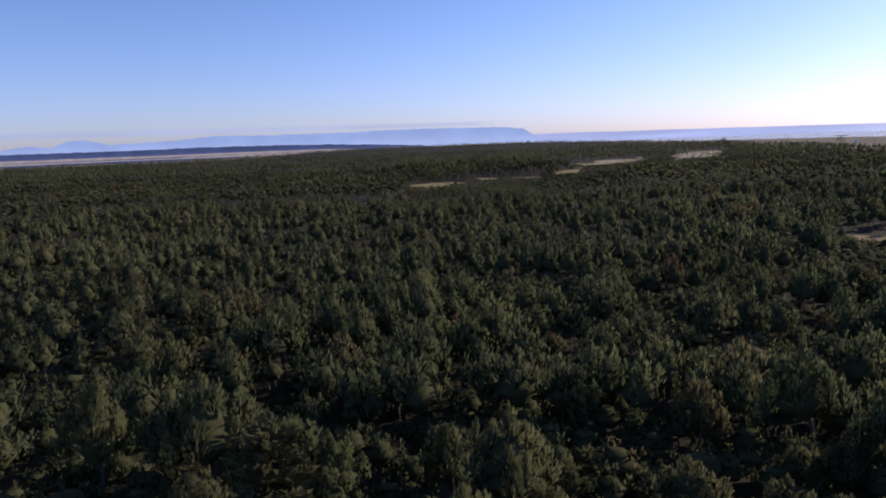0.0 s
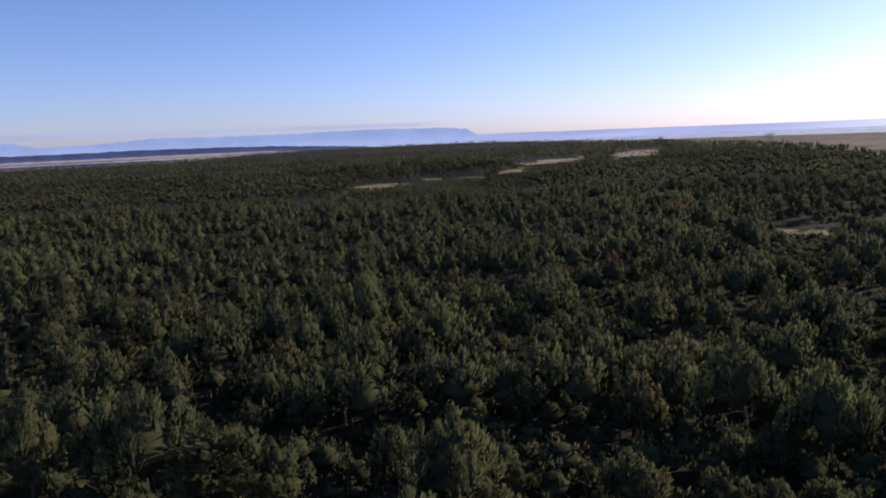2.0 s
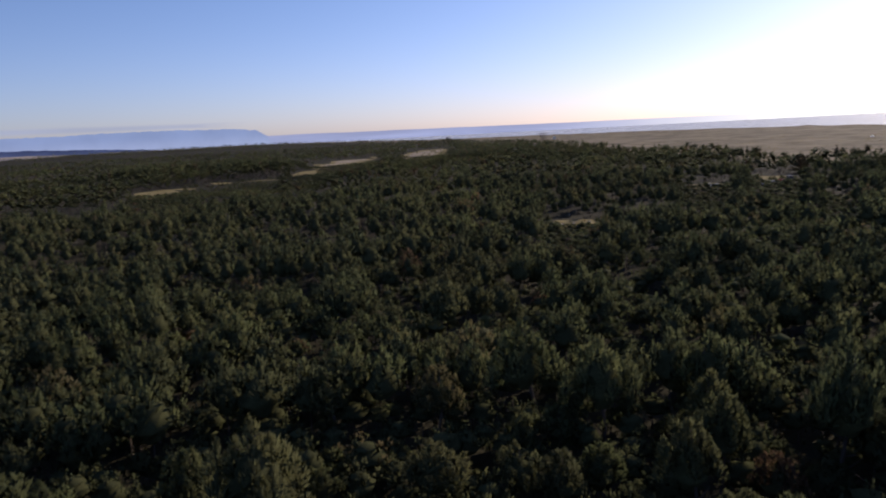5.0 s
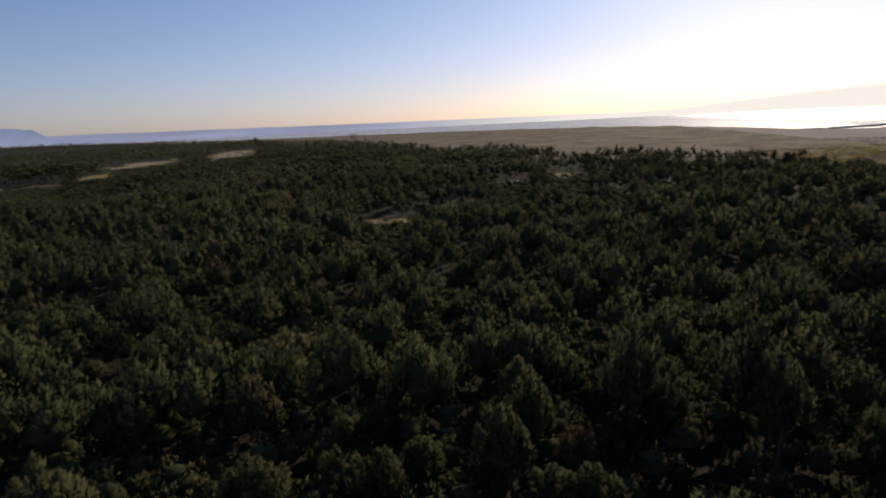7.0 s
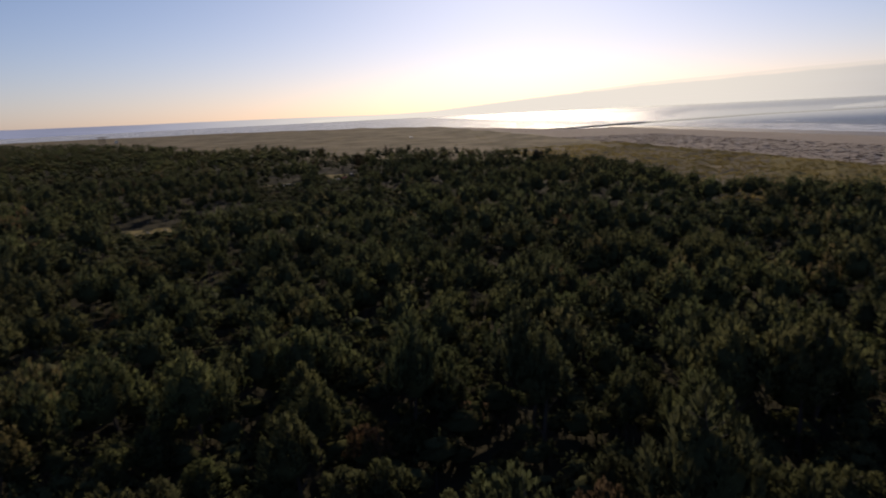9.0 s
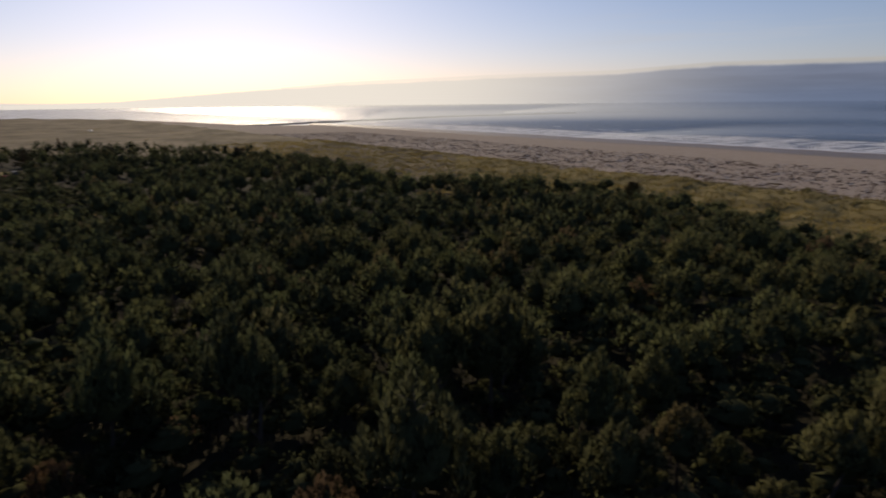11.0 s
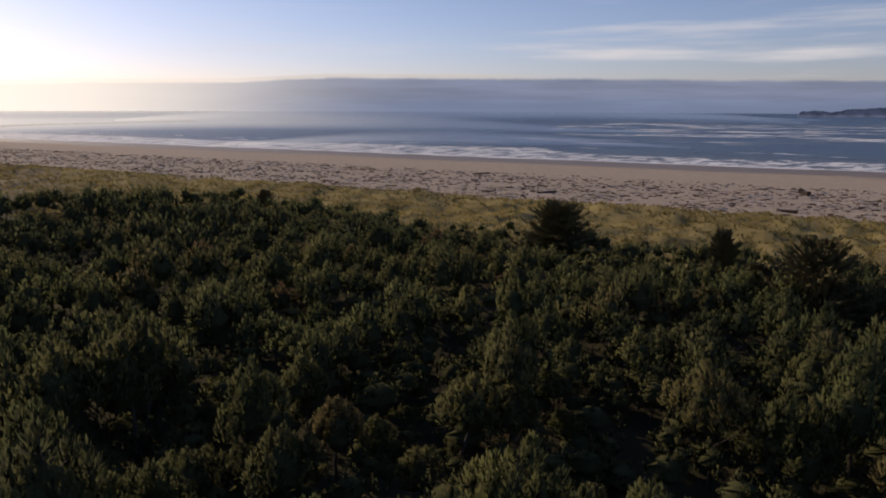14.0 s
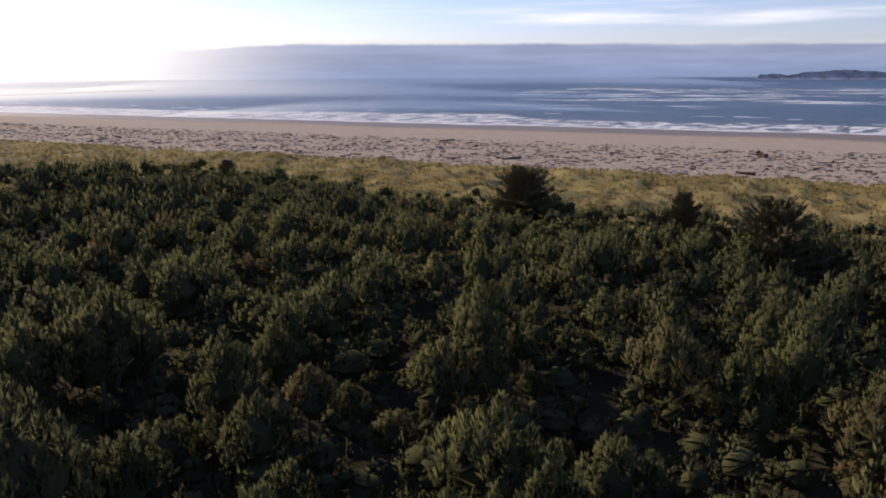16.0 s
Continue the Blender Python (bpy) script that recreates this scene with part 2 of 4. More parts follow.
def lagoon_material():
    """Still, sheltered water."""
    m, n, l, p = material("lagoon_water")
    p.inputs["Base Color"].default_value = (0.03, 0.05, 0.08, 1)
    p.inputs["Roughness"].default_value, p.inputs["IOR"].default_value = 0.03, 1.33
    bump(n, l, p, noise_at(n, l, 0.02, 3.0, position(n)), 0.02, 0.3)
    return m


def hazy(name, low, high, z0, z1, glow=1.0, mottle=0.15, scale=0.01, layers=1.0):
    """A far backdrop: distance haze painted in as glowing colour by height, broken up a little."""
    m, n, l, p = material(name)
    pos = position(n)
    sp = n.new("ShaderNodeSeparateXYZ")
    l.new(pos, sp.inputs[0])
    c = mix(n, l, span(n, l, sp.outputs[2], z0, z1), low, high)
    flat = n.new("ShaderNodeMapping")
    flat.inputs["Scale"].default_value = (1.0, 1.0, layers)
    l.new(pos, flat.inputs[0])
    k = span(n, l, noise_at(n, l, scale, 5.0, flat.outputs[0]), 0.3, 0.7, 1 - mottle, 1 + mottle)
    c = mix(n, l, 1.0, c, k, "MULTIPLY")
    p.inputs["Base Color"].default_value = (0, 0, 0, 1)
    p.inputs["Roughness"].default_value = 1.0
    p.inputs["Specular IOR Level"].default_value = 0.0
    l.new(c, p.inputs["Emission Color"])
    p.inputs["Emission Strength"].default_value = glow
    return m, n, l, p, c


# ---- the lie of the land ----
SHORE_AZ = 50.0                      # the beach runs along this heading; v counts metres seaward, u along it
EU = (sin(radians(SHORE_AZ)), cos(radians(SHORE_AZ)))
EV = (sin(radians(SHORE_AZ + 90)), cos(radians(SHORE_AZ + 90)))
EDGE_WOOD, EDGE_GRASS, EDGE_DRIFT, EDGE_WATER = 120.0, 196.0, 292.0, 414.0


def shore_uv(x, y):
    return x * EU[0] + y * EU[1], x * EV[0] + y * EV[1]


def shore_xy(u, v):
    return u * EU[0] + v * EV[0], u * EU[1] + v * EV[1]


def step(a, b, x):
    t = np.clip((x - a) / (b - a), 0, 1)
    return t * t * (3 - 2 * t)


def wood_edge(u):
    """How far seaward the wood reaches: it bulges towards the beach in one place."""
    return EDGE_WOOD + 8 + 20 * np.exp(-((u - 130) / 42) ** 2)


def waves(x, y, size, seed):
    """Smooth rolling noise, about -1 to 1, with bumps of that size in metres."""
    r = np.random.RandomState(seed)
    out = np.zeros_like(np.asarray(x, float))
    for k in range(7):
        a, f, ph = r.uniform(0, 2 * pi), r.uniform(0.6, 1.7) * 2 * pi / size, r.uniform(0, 2 * pi)
        out = out + np.sin((x * cos(a) + y * sin(a)) * f + ph + 1.3 * np.sin((x * sin(a) - y * cos(a)) * f * 0.7 + ph * 2))
    return out / 4.0


# how far the land goes at each heading, and where the wood gives way to the dune plain
COAST = ((-180, 5200), (-50, 2500), (-33, 2400), (-8, 2500), (-3, 3000), (8, 3100), (15, 3000), (25, 2500), (32, 2200), (40, 2050), (50, 1700), (58, 1400), (64, 1130), (69, 985), (72, 1000), (76, 5200), (180, 5200))
WOODS = ((-180, 2000), (-50, 2000), (-10, 2100), (-3, 2600), (10, 2700), (22, 2100), (27, 1450), (31, 1150), (35, 860), (38, 650), (41, 590), (45, 540), (50, 440), (57, 410), (63, 385), (70, 335), (74, 300), (77, 258), (80, 225), (84, 235), (88, 5200), (180, 5200))


def by_heading(table, az):
    return np.interp(az, [a for a, _ in table], [d for _, d in table])


# open glades: heading from, to, distance from, to, slant in metres a degree
GLADES = ((20.9, 24.6, 800, 1060, 25), (13.2, 18.4, 690, 800, 32), (-0.4, 3.0, 400, 462, 0), (11.6, 13.6, 520, 590, 12), (7.6, 10.4, 474, 502, 6),
          (32.4, 36.6, 178, 208, 0), (48.7, 51.4, 308, 346, 0), (43.6, 46.4, 280, 304, 0), (2.8, 7.8, 468, 480, 6), (53.6, 54.7, 252, 268, 0))


def glade_at(x, y):
    az, d = np.degrees(np.arctan2(x, y)), np.hypot(x, y)
    wob = waves(x, y, 40, 5) * 0.5 + waves(x, y, 110, 25) * 0.6
    g = np.zeros_like(d)
    for a0, a1, d0, d1, slant in GLADES:
        k = (d1 - d0) * 0.14
        q = d - slant * (az - (a0 + a1) / 2)
        g = np.maximum(g, step(a0 - 0.25, a0 + 0.25, az + wob * 0.6) * step(a1 + 0.25, a1 - 0.25, az + wob * 0.6)
                       * step(d0 - k, d0 + k, q + wob * k * 2) * step(d1 + k, d1 - k, q + wob * k * 2))
    return g


def young_at(x, y):
    """Young, low growth on the near side of each glade."""
    az, d = np.degrees(np.arctan2(x, y)), np.hypot(x, y)
    g = np.zeros_like(d)
    for a0, a1, d0, d1, slant in GLADES:
        q = d - slant * (az - (a0 + a1) / 2)
        g = np.maximum(g, step(a0 - 1.0, a0, az) * step(a1 + 1.0, a1, az) * step(d0 * 0.64, d0 * 0.74, q) * step(d1, d0, q))
    return g


def land(x, y):
    """Height of the ground, and how much of it is grass, sand and wet sand."""
    x, y = np.asarray(x, float), np.asarray(y, float)
    u, v = shore_uv(x, y)
    az, d = np.degrees(np.arctan2(x, y)), np.hypot(x, y)
    vv = v + waves(x, y, 90, 1) * 7
    rolling = waves(x, y, 160, 2) * 1.3 + waves(x, y, 45, 3) * 0.5
    z = 4.2 + rolling * step(230, 90, v)
    hummock = waves(u * 0.55, v, 15, 4) * 0.95 + waves(x, y, 8, 6) * 0.55
    z = z + hummock * step(EDGE_WOOD - 20, EDGE_WOOD + 10, v) * step(EDGE_GRASS + 10, EDGE_GRASS - 10, v)
    z = z + 1.0 * np.exp(-((v - EDGE_GRASS + 12) / 10) ** 2)
    z = z - 1.4 * step(EDGE_GRASS - 5, EDGE_GRASS + 18, vv) - 0.6 * step(EDGE_GRASS, EDGE_DRIFT, v)
    z = z + waves(x, y, 9, 8) * 0.18 * step(EDGE_GRASS, EDGE_GRASS + 10, v) * step(EDGE_DRIFT + 5, EDGE_DRIFT - 15, v)
    z = z - 2.2 * step(EDGE_DRIFT - 10, EDGE_WATER + 5, v + waves(x, y, 120, 9) * 5) - 4 * step(EDGE_WATER, EDGE_WATER + 120, v)
    z = z + 13 * step(1300, 2300, d) * step(-17, -4, az) * step(24, 8, az)     # a low wooded rise far off
    coast = by_heading(COAST, az)
    z = z - (8 + 13 * step(-17, -4, az) * step(24, 8, az)) * step(coast - 60, coast + 60, d + waves(x, y, 300, 7) * 25)
    plain = step(-20, 20, d - by_heading(WOODS, az) - waves(x, y, 110, 11) * 18)
    grass = np.maximum(np.maximum(step(-8, 4, v - wood_edge(u) + waves(x, y, 30, 12) * 4), plain), glade_at(x, y))
    sand = step(EDGE_GRASS - 8, EDGE_GRASS + 8, vv)
    sand = np.maximum(sand, step(coast - 70, coast - 20, d))
    sand = np.maximum(sand, 0.5 * glade_at(x, y) * step(600, 640, d))
    wet = step(EDGE_DRIFT + 35, EDGE_WATER - 5, v + waves(x, y, 120, 9) * 5)
    scrub = plain * step(EDGE_GRASS + 8, EDGE_GRASS - 15, v)
    drift = step(EDGE_GRASS - 2, EDGE_GRASS + 12, vv) * step(EDGE_DRIFT + 6, EDGE_DRIFT - 22, v + waves(x, y, 25, 19) * 6)
    return z, grass, sand, wet, scrub, drift


def ground_z(x, y):
    return float(land(x, y)[0])


def mesh_object(name, verts, faces, mats, parent=None, mat_index=None, smooth=False, normals=None, **attrs):
    """One mesh from arrays: triangles (n, 3) or quads (n, 4)."""
    verts, faces = np.asarray(verts, np.float32), np.asarray(faces, np.int32)
    k = faces.shape[1]
    me = bpy.data.meshes.new(name)
    me.vertices.add(len(verts)); me.loops.add(faces.size); me.polygons.add(len(faces))
    me.vertices.foreach_set("co", verts.ravel())
    me.loops.foreach_set("vertex_index", faces.ravel())
    me.polygons.foreach_set("loop_start", np.arange(0, faces.size, k, dtype=np.int32))
    for mat in mats:
        me.materials.append(mat)
    if mat_index is not None:
        me.polygons.foreach_set("material_index", np.asarray(mat_index, np.int32))
    for key, value in attrs.items():
        me.attributes.new(key, "FLOAT", "POINT").data.foreach_set("value", np.asarray(value, np.float32))
    me.update(calc_edges=True)
    me.polygons.foreach_set("use_smooth", np.full(len(faces), smooth or normals is not None))
    if normals is not None:
        me.normals_split_custom_set_from_vertices(np.asarray(normals, float))
    ob = new(name, me)
    ob.parent = parent
    return ob


def grid_faces(rows, cols):
    i, j = np.meshgrid(np.arange(rows - 1), np.arange(cols - 1), indexing="ij")
    a = (i * cols + j).ravel()
    return np.stack([a, a + 1, a + cols + 1, a + cols], 1)


def part(name, bm, mat, parent, label=""):
    me = bpy.data.meshes.new(name)
    bm.to_mesh(me); bm.free()
    me.materials.append(mat)
    ob = new(name, me)
    ob.parent = parent
    return tagged(ob, label)


# one sheet of ground out to the horizon
azs = np.concatenate([np.arange(-180, -36, 3.0), np.arange(-36, 60, 0.8), np.arange(60, 156, 0.45), np.arange(156, 180.1, 3.0)])
rad = np.concatenate([[0.0], np.arange(3.0, 100, 6.0), np.arange(100, 440, 2.6), np.geomspace(440, 4960, 60)])
A, R = np.meshgrid(np.radians(azs), rad, indexing="ij")
gx, gy = R * np.sin(A), R * np.cos(A)
gz, gg, gs, gw, gb, gd = land(gx, gy)
ground = mesh_object("ground", np.stack([gx, gy, gz], -1).reshape(-1, 3), grid_faces(*gx.shape)[:, ::-1], [ground_material()], smooth=True,
                     grass=gg.ravel(), sand=gs.ravel(), wet=gw.ravel(), scrub=gb.ravel(), drift=gd.ravel())
tagged(ground, "sandy coastal ground, forest litter, dune grass and beach", "ground", kind="structure")

azs = np.arange(-180, 180.1, 2.0)
rad = np.concatenate([[300.0], np.geomspace(400, 4990, 40)])
A, R = np.meshgrid(np.radians(azs), rad, indexing="ij")
sea = mesh_object("water", np.stack([R * np.sin(A), R * np.cos(A), 0 * R], -1).reshape(-1, 3), grid_faces(*A.shape)[:, ::-1], [sea_material()], smooth=True)
tagged(sea, "blue-grey sea with white surf along the beach", "sea", kind="structure")

LAGOON_FAR = 13.0                    # the far side of the water stands a little higher in view
azs = np.arange(-44, -1.9, 2.0)
A, R = np.meshgrid(np.radians(azs), np.linspace(2300, 4540, 9), indexing="ij")
lagoon = mesh_object("water_lagoon", np.stack([R * np.sin(A), R * np.cos(A), 0.12 + LAGOON_FAR * np.clip((R - 2500) / 2040, 0, 1) ** 1.5], -1).reshape(-1, 3), grid_faces(*A.shape)[:, ::-1], [lagoon_material()], smooth=True)
tagged(lagoon, "still lilac-grey lagoon water behind the wood", "lagoon", kind="structure")


# ---- far distance ----
def far_ridge(name, label, tops, distance, mat, rough, seed, depth=60.0, foot=-1.0):
    """A far skyline as a solid ridge: tops are (heading, height); uneven crest, sloping flanks."""
    r = np.random.RandomState(seed)
    az = np.linspace(tops[0][0], tops[-1][0], int((tops[-1][0] - tops[0][0]) * 12) + 2)
    h = np.interp(az, [a for a, _ in tops], [b for _, b in tops])
    bumps = np.convolve(r.uniform(-1, 1, len(az) + 8), np.ones(5) / 3, "same")[4:-4]
    h = np.maximum(h + bumps * rough * np.minimum(1, h / 12), 0.3)
    vs = []
    for dd, k in ((-depth, 0.0), (-depth * 0.8, 0.34), (-depth * 0.5, 0.66), (-depth * 0.2, 0.9), (0.0, 1.0), (depth, 0.0)):
        lump = r.uniform(-1, 1, len(az)) * (0 < k < 1)
        d = distance + dd + lump * depth * 0.3
        top = foot + (h - foot) * np.clip(k + r.uniform(-0.13, 0.08, len(az)) * (0 < k < 1), 0, 1)
        vs.append(np.stack([d * np.sin(np.radians(az)), d * np.cos(np.radians(az)), top], -1))
    ob = mesh_object(name, np.concatenate(vs), grid_faces(6, len(az)), [mat], smooth=False)
    return tagged(ob, label, "backdrop", kind="structure")


# Hill colours glow by themselves, with the haze of distance painted in.
HILLS_FAR = hazy("far_hills_haze_glow", (0.26, 0.305, 0.45), (0.195, 0.25, 0.405), 0, 105, 1.0, 0.06, 0.004)[0]
HILLS_NEAR = hazy("low_hills_haze_glow", (0.055, 0.07, 0.14), (0.035, 0.046, 0.10), 0, 40, 1.0, 0.12, 0.01)[0]
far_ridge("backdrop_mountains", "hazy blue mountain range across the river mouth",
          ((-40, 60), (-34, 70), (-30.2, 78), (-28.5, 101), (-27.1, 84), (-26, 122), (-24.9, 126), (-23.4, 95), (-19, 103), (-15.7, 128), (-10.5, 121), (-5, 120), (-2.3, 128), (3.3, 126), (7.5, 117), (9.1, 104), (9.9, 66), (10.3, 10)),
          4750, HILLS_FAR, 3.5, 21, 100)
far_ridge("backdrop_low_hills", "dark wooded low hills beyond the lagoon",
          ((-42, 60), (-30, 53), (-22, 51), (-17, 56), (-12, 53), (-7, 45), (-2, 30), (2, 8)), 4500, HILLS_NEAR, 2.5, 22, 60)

# fog lying on the sea: sheets that glow in their own painted colours
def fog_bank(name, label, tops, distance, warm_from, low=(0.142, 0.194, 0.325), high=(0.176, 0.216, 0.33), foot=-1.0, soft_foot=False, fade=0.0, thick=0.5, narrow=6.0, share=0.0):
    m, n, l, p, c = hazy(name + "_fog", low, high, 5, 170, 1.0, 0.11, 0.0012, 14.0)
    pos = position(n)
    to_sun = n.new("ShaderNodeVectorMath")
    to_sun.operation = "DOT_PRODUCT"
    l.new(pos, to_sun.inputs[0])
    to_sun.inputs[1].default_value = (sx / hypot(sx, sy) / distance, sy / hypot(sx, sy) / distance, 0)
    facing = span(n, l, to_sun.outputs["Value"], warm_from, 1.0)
    # the sunlit side is painted: emission turns cream-white towards the sun's heading
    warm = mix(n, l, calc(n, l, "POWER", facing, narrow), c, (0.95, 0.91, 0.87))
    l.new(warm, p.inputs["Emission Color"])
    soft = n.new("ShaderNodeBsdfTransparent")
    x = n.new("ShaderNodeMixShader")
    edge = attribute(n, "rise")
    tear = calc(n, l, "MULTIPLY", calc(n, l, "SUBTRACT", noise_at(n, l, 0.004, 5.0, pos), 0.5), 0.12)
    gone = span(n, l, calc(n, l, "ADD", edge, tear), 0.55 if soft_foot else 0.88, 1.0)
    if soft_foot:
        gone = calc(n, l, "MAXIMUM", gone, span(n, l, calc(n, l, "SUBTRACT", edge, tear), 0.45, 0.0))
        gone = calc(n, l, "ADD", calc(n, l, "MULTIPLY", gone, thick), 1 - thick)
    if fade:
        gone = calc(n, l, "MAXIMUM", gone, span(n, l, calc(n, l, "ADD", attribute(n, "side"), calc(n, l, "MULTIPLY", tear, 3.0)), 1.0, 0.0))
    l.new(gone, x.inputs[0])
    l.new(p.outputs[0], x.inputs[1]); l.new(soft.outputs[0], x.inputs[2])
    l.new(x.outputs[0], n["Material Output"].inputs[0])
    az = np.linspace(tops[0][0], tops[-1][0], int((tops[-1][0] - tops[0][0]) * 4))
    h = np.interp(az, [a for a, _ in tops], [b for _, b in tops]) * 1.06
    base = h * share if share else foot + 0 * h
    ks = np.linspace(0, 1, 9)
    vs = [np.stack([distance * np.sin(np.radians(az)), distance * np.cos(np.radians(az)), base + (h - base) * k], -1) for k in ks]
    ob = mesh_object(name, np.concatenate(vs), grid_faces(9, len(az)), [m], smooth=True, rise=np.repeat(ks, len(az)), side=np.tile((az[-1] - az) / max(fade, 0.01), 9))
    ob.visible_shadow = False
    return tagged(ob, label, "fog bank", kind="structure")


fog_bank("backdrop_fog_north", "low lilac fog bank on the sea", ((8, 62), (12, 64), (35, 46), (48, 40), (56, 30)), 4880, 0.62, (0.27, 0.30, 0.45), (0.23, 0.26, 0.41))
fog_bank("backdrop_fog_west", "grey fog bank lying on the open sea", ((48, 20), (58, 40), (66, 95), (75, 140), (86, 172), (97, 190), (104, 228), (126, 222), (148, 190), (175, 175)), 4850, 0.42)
# Added see-through sheets whose glow paints haze and sun glare over the water.
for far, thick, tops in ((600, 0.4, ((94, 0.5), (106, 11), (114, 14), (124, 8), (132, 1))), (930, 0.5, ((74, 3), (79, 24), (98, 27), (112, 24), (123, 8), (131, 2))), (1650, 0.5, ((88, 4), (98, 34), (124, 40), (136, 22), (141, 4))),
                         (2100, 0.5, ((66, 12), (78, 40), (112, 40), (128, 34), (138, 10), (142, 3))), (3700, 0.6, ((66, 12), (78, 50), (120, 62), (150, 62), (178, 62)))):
    fog_bank("backdrop_sea_haze_glow", "faint glowing sheet over the sea, painted haze and sun glare", tops, far, 0.42, (0.137, 0.186, 0.31), (0.146, 0.19, 0.31), -1.0, True, 0.0, thick, 3.5 if far < 1000 else 6.0)
# The rim's sunlit brightness is painted into this strip's own glow.
fog_bank("backdrop_cloud_rim", "thin cloud along the top of the fog bank, its sunlit rim painted as glow", ((70, 120), (75, 152), (86, 188), (97, 208), (104, 244), (114, 246), (124, 238)), 4800, 0.42, (0.40, 0.385, 0.37), (0.46, 0.44, 0.42), 0.0, True, 16.0, 0.55, 6.0, 0.84)
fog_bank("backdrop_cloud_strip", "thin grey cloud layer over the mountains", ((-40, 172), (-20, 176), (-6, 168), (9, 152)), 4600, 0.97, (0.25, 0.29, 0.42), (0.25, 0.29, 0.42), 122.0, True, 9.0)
# Spit and bar: pale sand tones with haze painted in, glowing unlit.
far_ridge("backdrop_sand_spit", "pale sand spit across the lagoon", ((-42, 17), (-30, 18), (-20, 16.5), (-14, 18), (-7, 17), (-4, 9)), 4250, hazy("far_sand_haze_glow", (0.175, 0.15, 0.155), (0.21, 0.175, 0.168), 0, 6, 1.0, 0.15, 0.02)[0], 0.8, 23, 30)
far_ridge("backdrop_sand_bar", "low pale sand bar in the lagoon", ((-42, 6.5), (-32, 7.5), (-22, 5.5), (-15, 7.5), (-9, 7.5), (-6, 4)), 3350, hazy("lagoon_sand_haze_glow", (0.165, 0.14, 0.145), (0.20, 0.17, 0.16), 0, 5, 1.0, 0.2, 0.02)[0], 0.8, 24, 30)


# ---- trees ----
def spindles(base, way, length, width, sides):
    """Needle tufts: slim cones that stand on base along way."""
    n = len(base)
    side = np.cross(way, np.tile((0.31, 0.95, 0.12), (n, 1)))
    side /= np.linalg.norm(side, axis=1)[:, None]
    other = np.cross(way, side)
    rings = [base + (side * cos(2 * pi * k / sides) + other * sin(2 * pi * k / sides)) * width[:, None] for k in range(sides)]
    vs = np.stack([*rings, base + way * length[:, None]], 1)
    fs = np.array([(k, (k + 1) % sides, sides) for k in range(sides)])
    off = (np.arange(n) * (sides + 1))[:, None, None]
    return vs.reshape(-1, 3), (fs[None] + off).reshape(-1, 3)


def kites(base, way, out, length, width, r):
    """Needle shoots: slim pointed blades that face outwards at odd angles."""
    n = len(base)
    a = r.normal(0, 0.8, n)
    flat = np.stack([-out[:, 1] * np.cos(a) - out[:, 0] * np.sin(a), out[:, 0] * np.cos(a) - out[:, 1] * np.sin(a), 0 * a], 1)
    mid = base + way * (length * 0.55)[:, None]
    vs = np.stack([base, mid + flat * width[:, None], base + way * length[:, None], mid - flat * width[:, None]], 1)
    fs = np.array([(0, 1, 2), (0, 2, 3)])
    return vs.reshape(-1, 3), (fs[None] + (np.arange(n) * 4)[:, None, None]).reshape(-1, 3)


def unit(v):
    return v / np.maximum(np.linalg.norm(v, axis=1), 1e-6)[:, None]


def girth_at(s):
    """Half-width of a foliage lobe from its foot (0) to its tip (1)."""
    return np.where(s < 0.36, np.sqrt(np.clip(s / 0.36, 0, 1)), np.power(np.clip(1 - np.power(np.clip((s - 0.36) / 0.64, 0, 1), 1.6), 0, 1), 0.75))


def lobe_core(r, c, foot, top, rad, sides, levels, fill=(0.66, 0.9)):
    """The dense inside of a mass of foliage."""
    vs, nn = [], []
    for s in levels:
        for j in range(sides):
            q = 2 * pi * j / sides + s * 3
            k = rad * float(girth_at(np.array(s))) * r.uniform(*fill)
            vs.append((c[0] + k * cos(q), c[1] + k * sin(q), foot + (top - foot) * (s + r.uniform(-0.05, 0.05))))
            nn.append((cos(q), sin(q), 1.8 * (s - 0.3)))
    vs.append((c[0], c[1], foot + (top - foot) * 0.95)); nn.append((0, 0, 1))
    fs = []
    last = len(levels) - 1
    for i in range(last):
        for j in range(sides):
            a, b, d, e = i * sides + j, i * sides + (j + 1) % sides, (i + 1) * sides + (j + 1) % sides, (i + 1) * sides + j
            fs += [(a, b, d), (a, d, e)]
    fs += [(last * sides + j, last * sides + (j + 1) % sides, (last + 1) * sides) for j in range(sides)]
    return np.array(vs), np.array(fs), unit(np.array(nn))


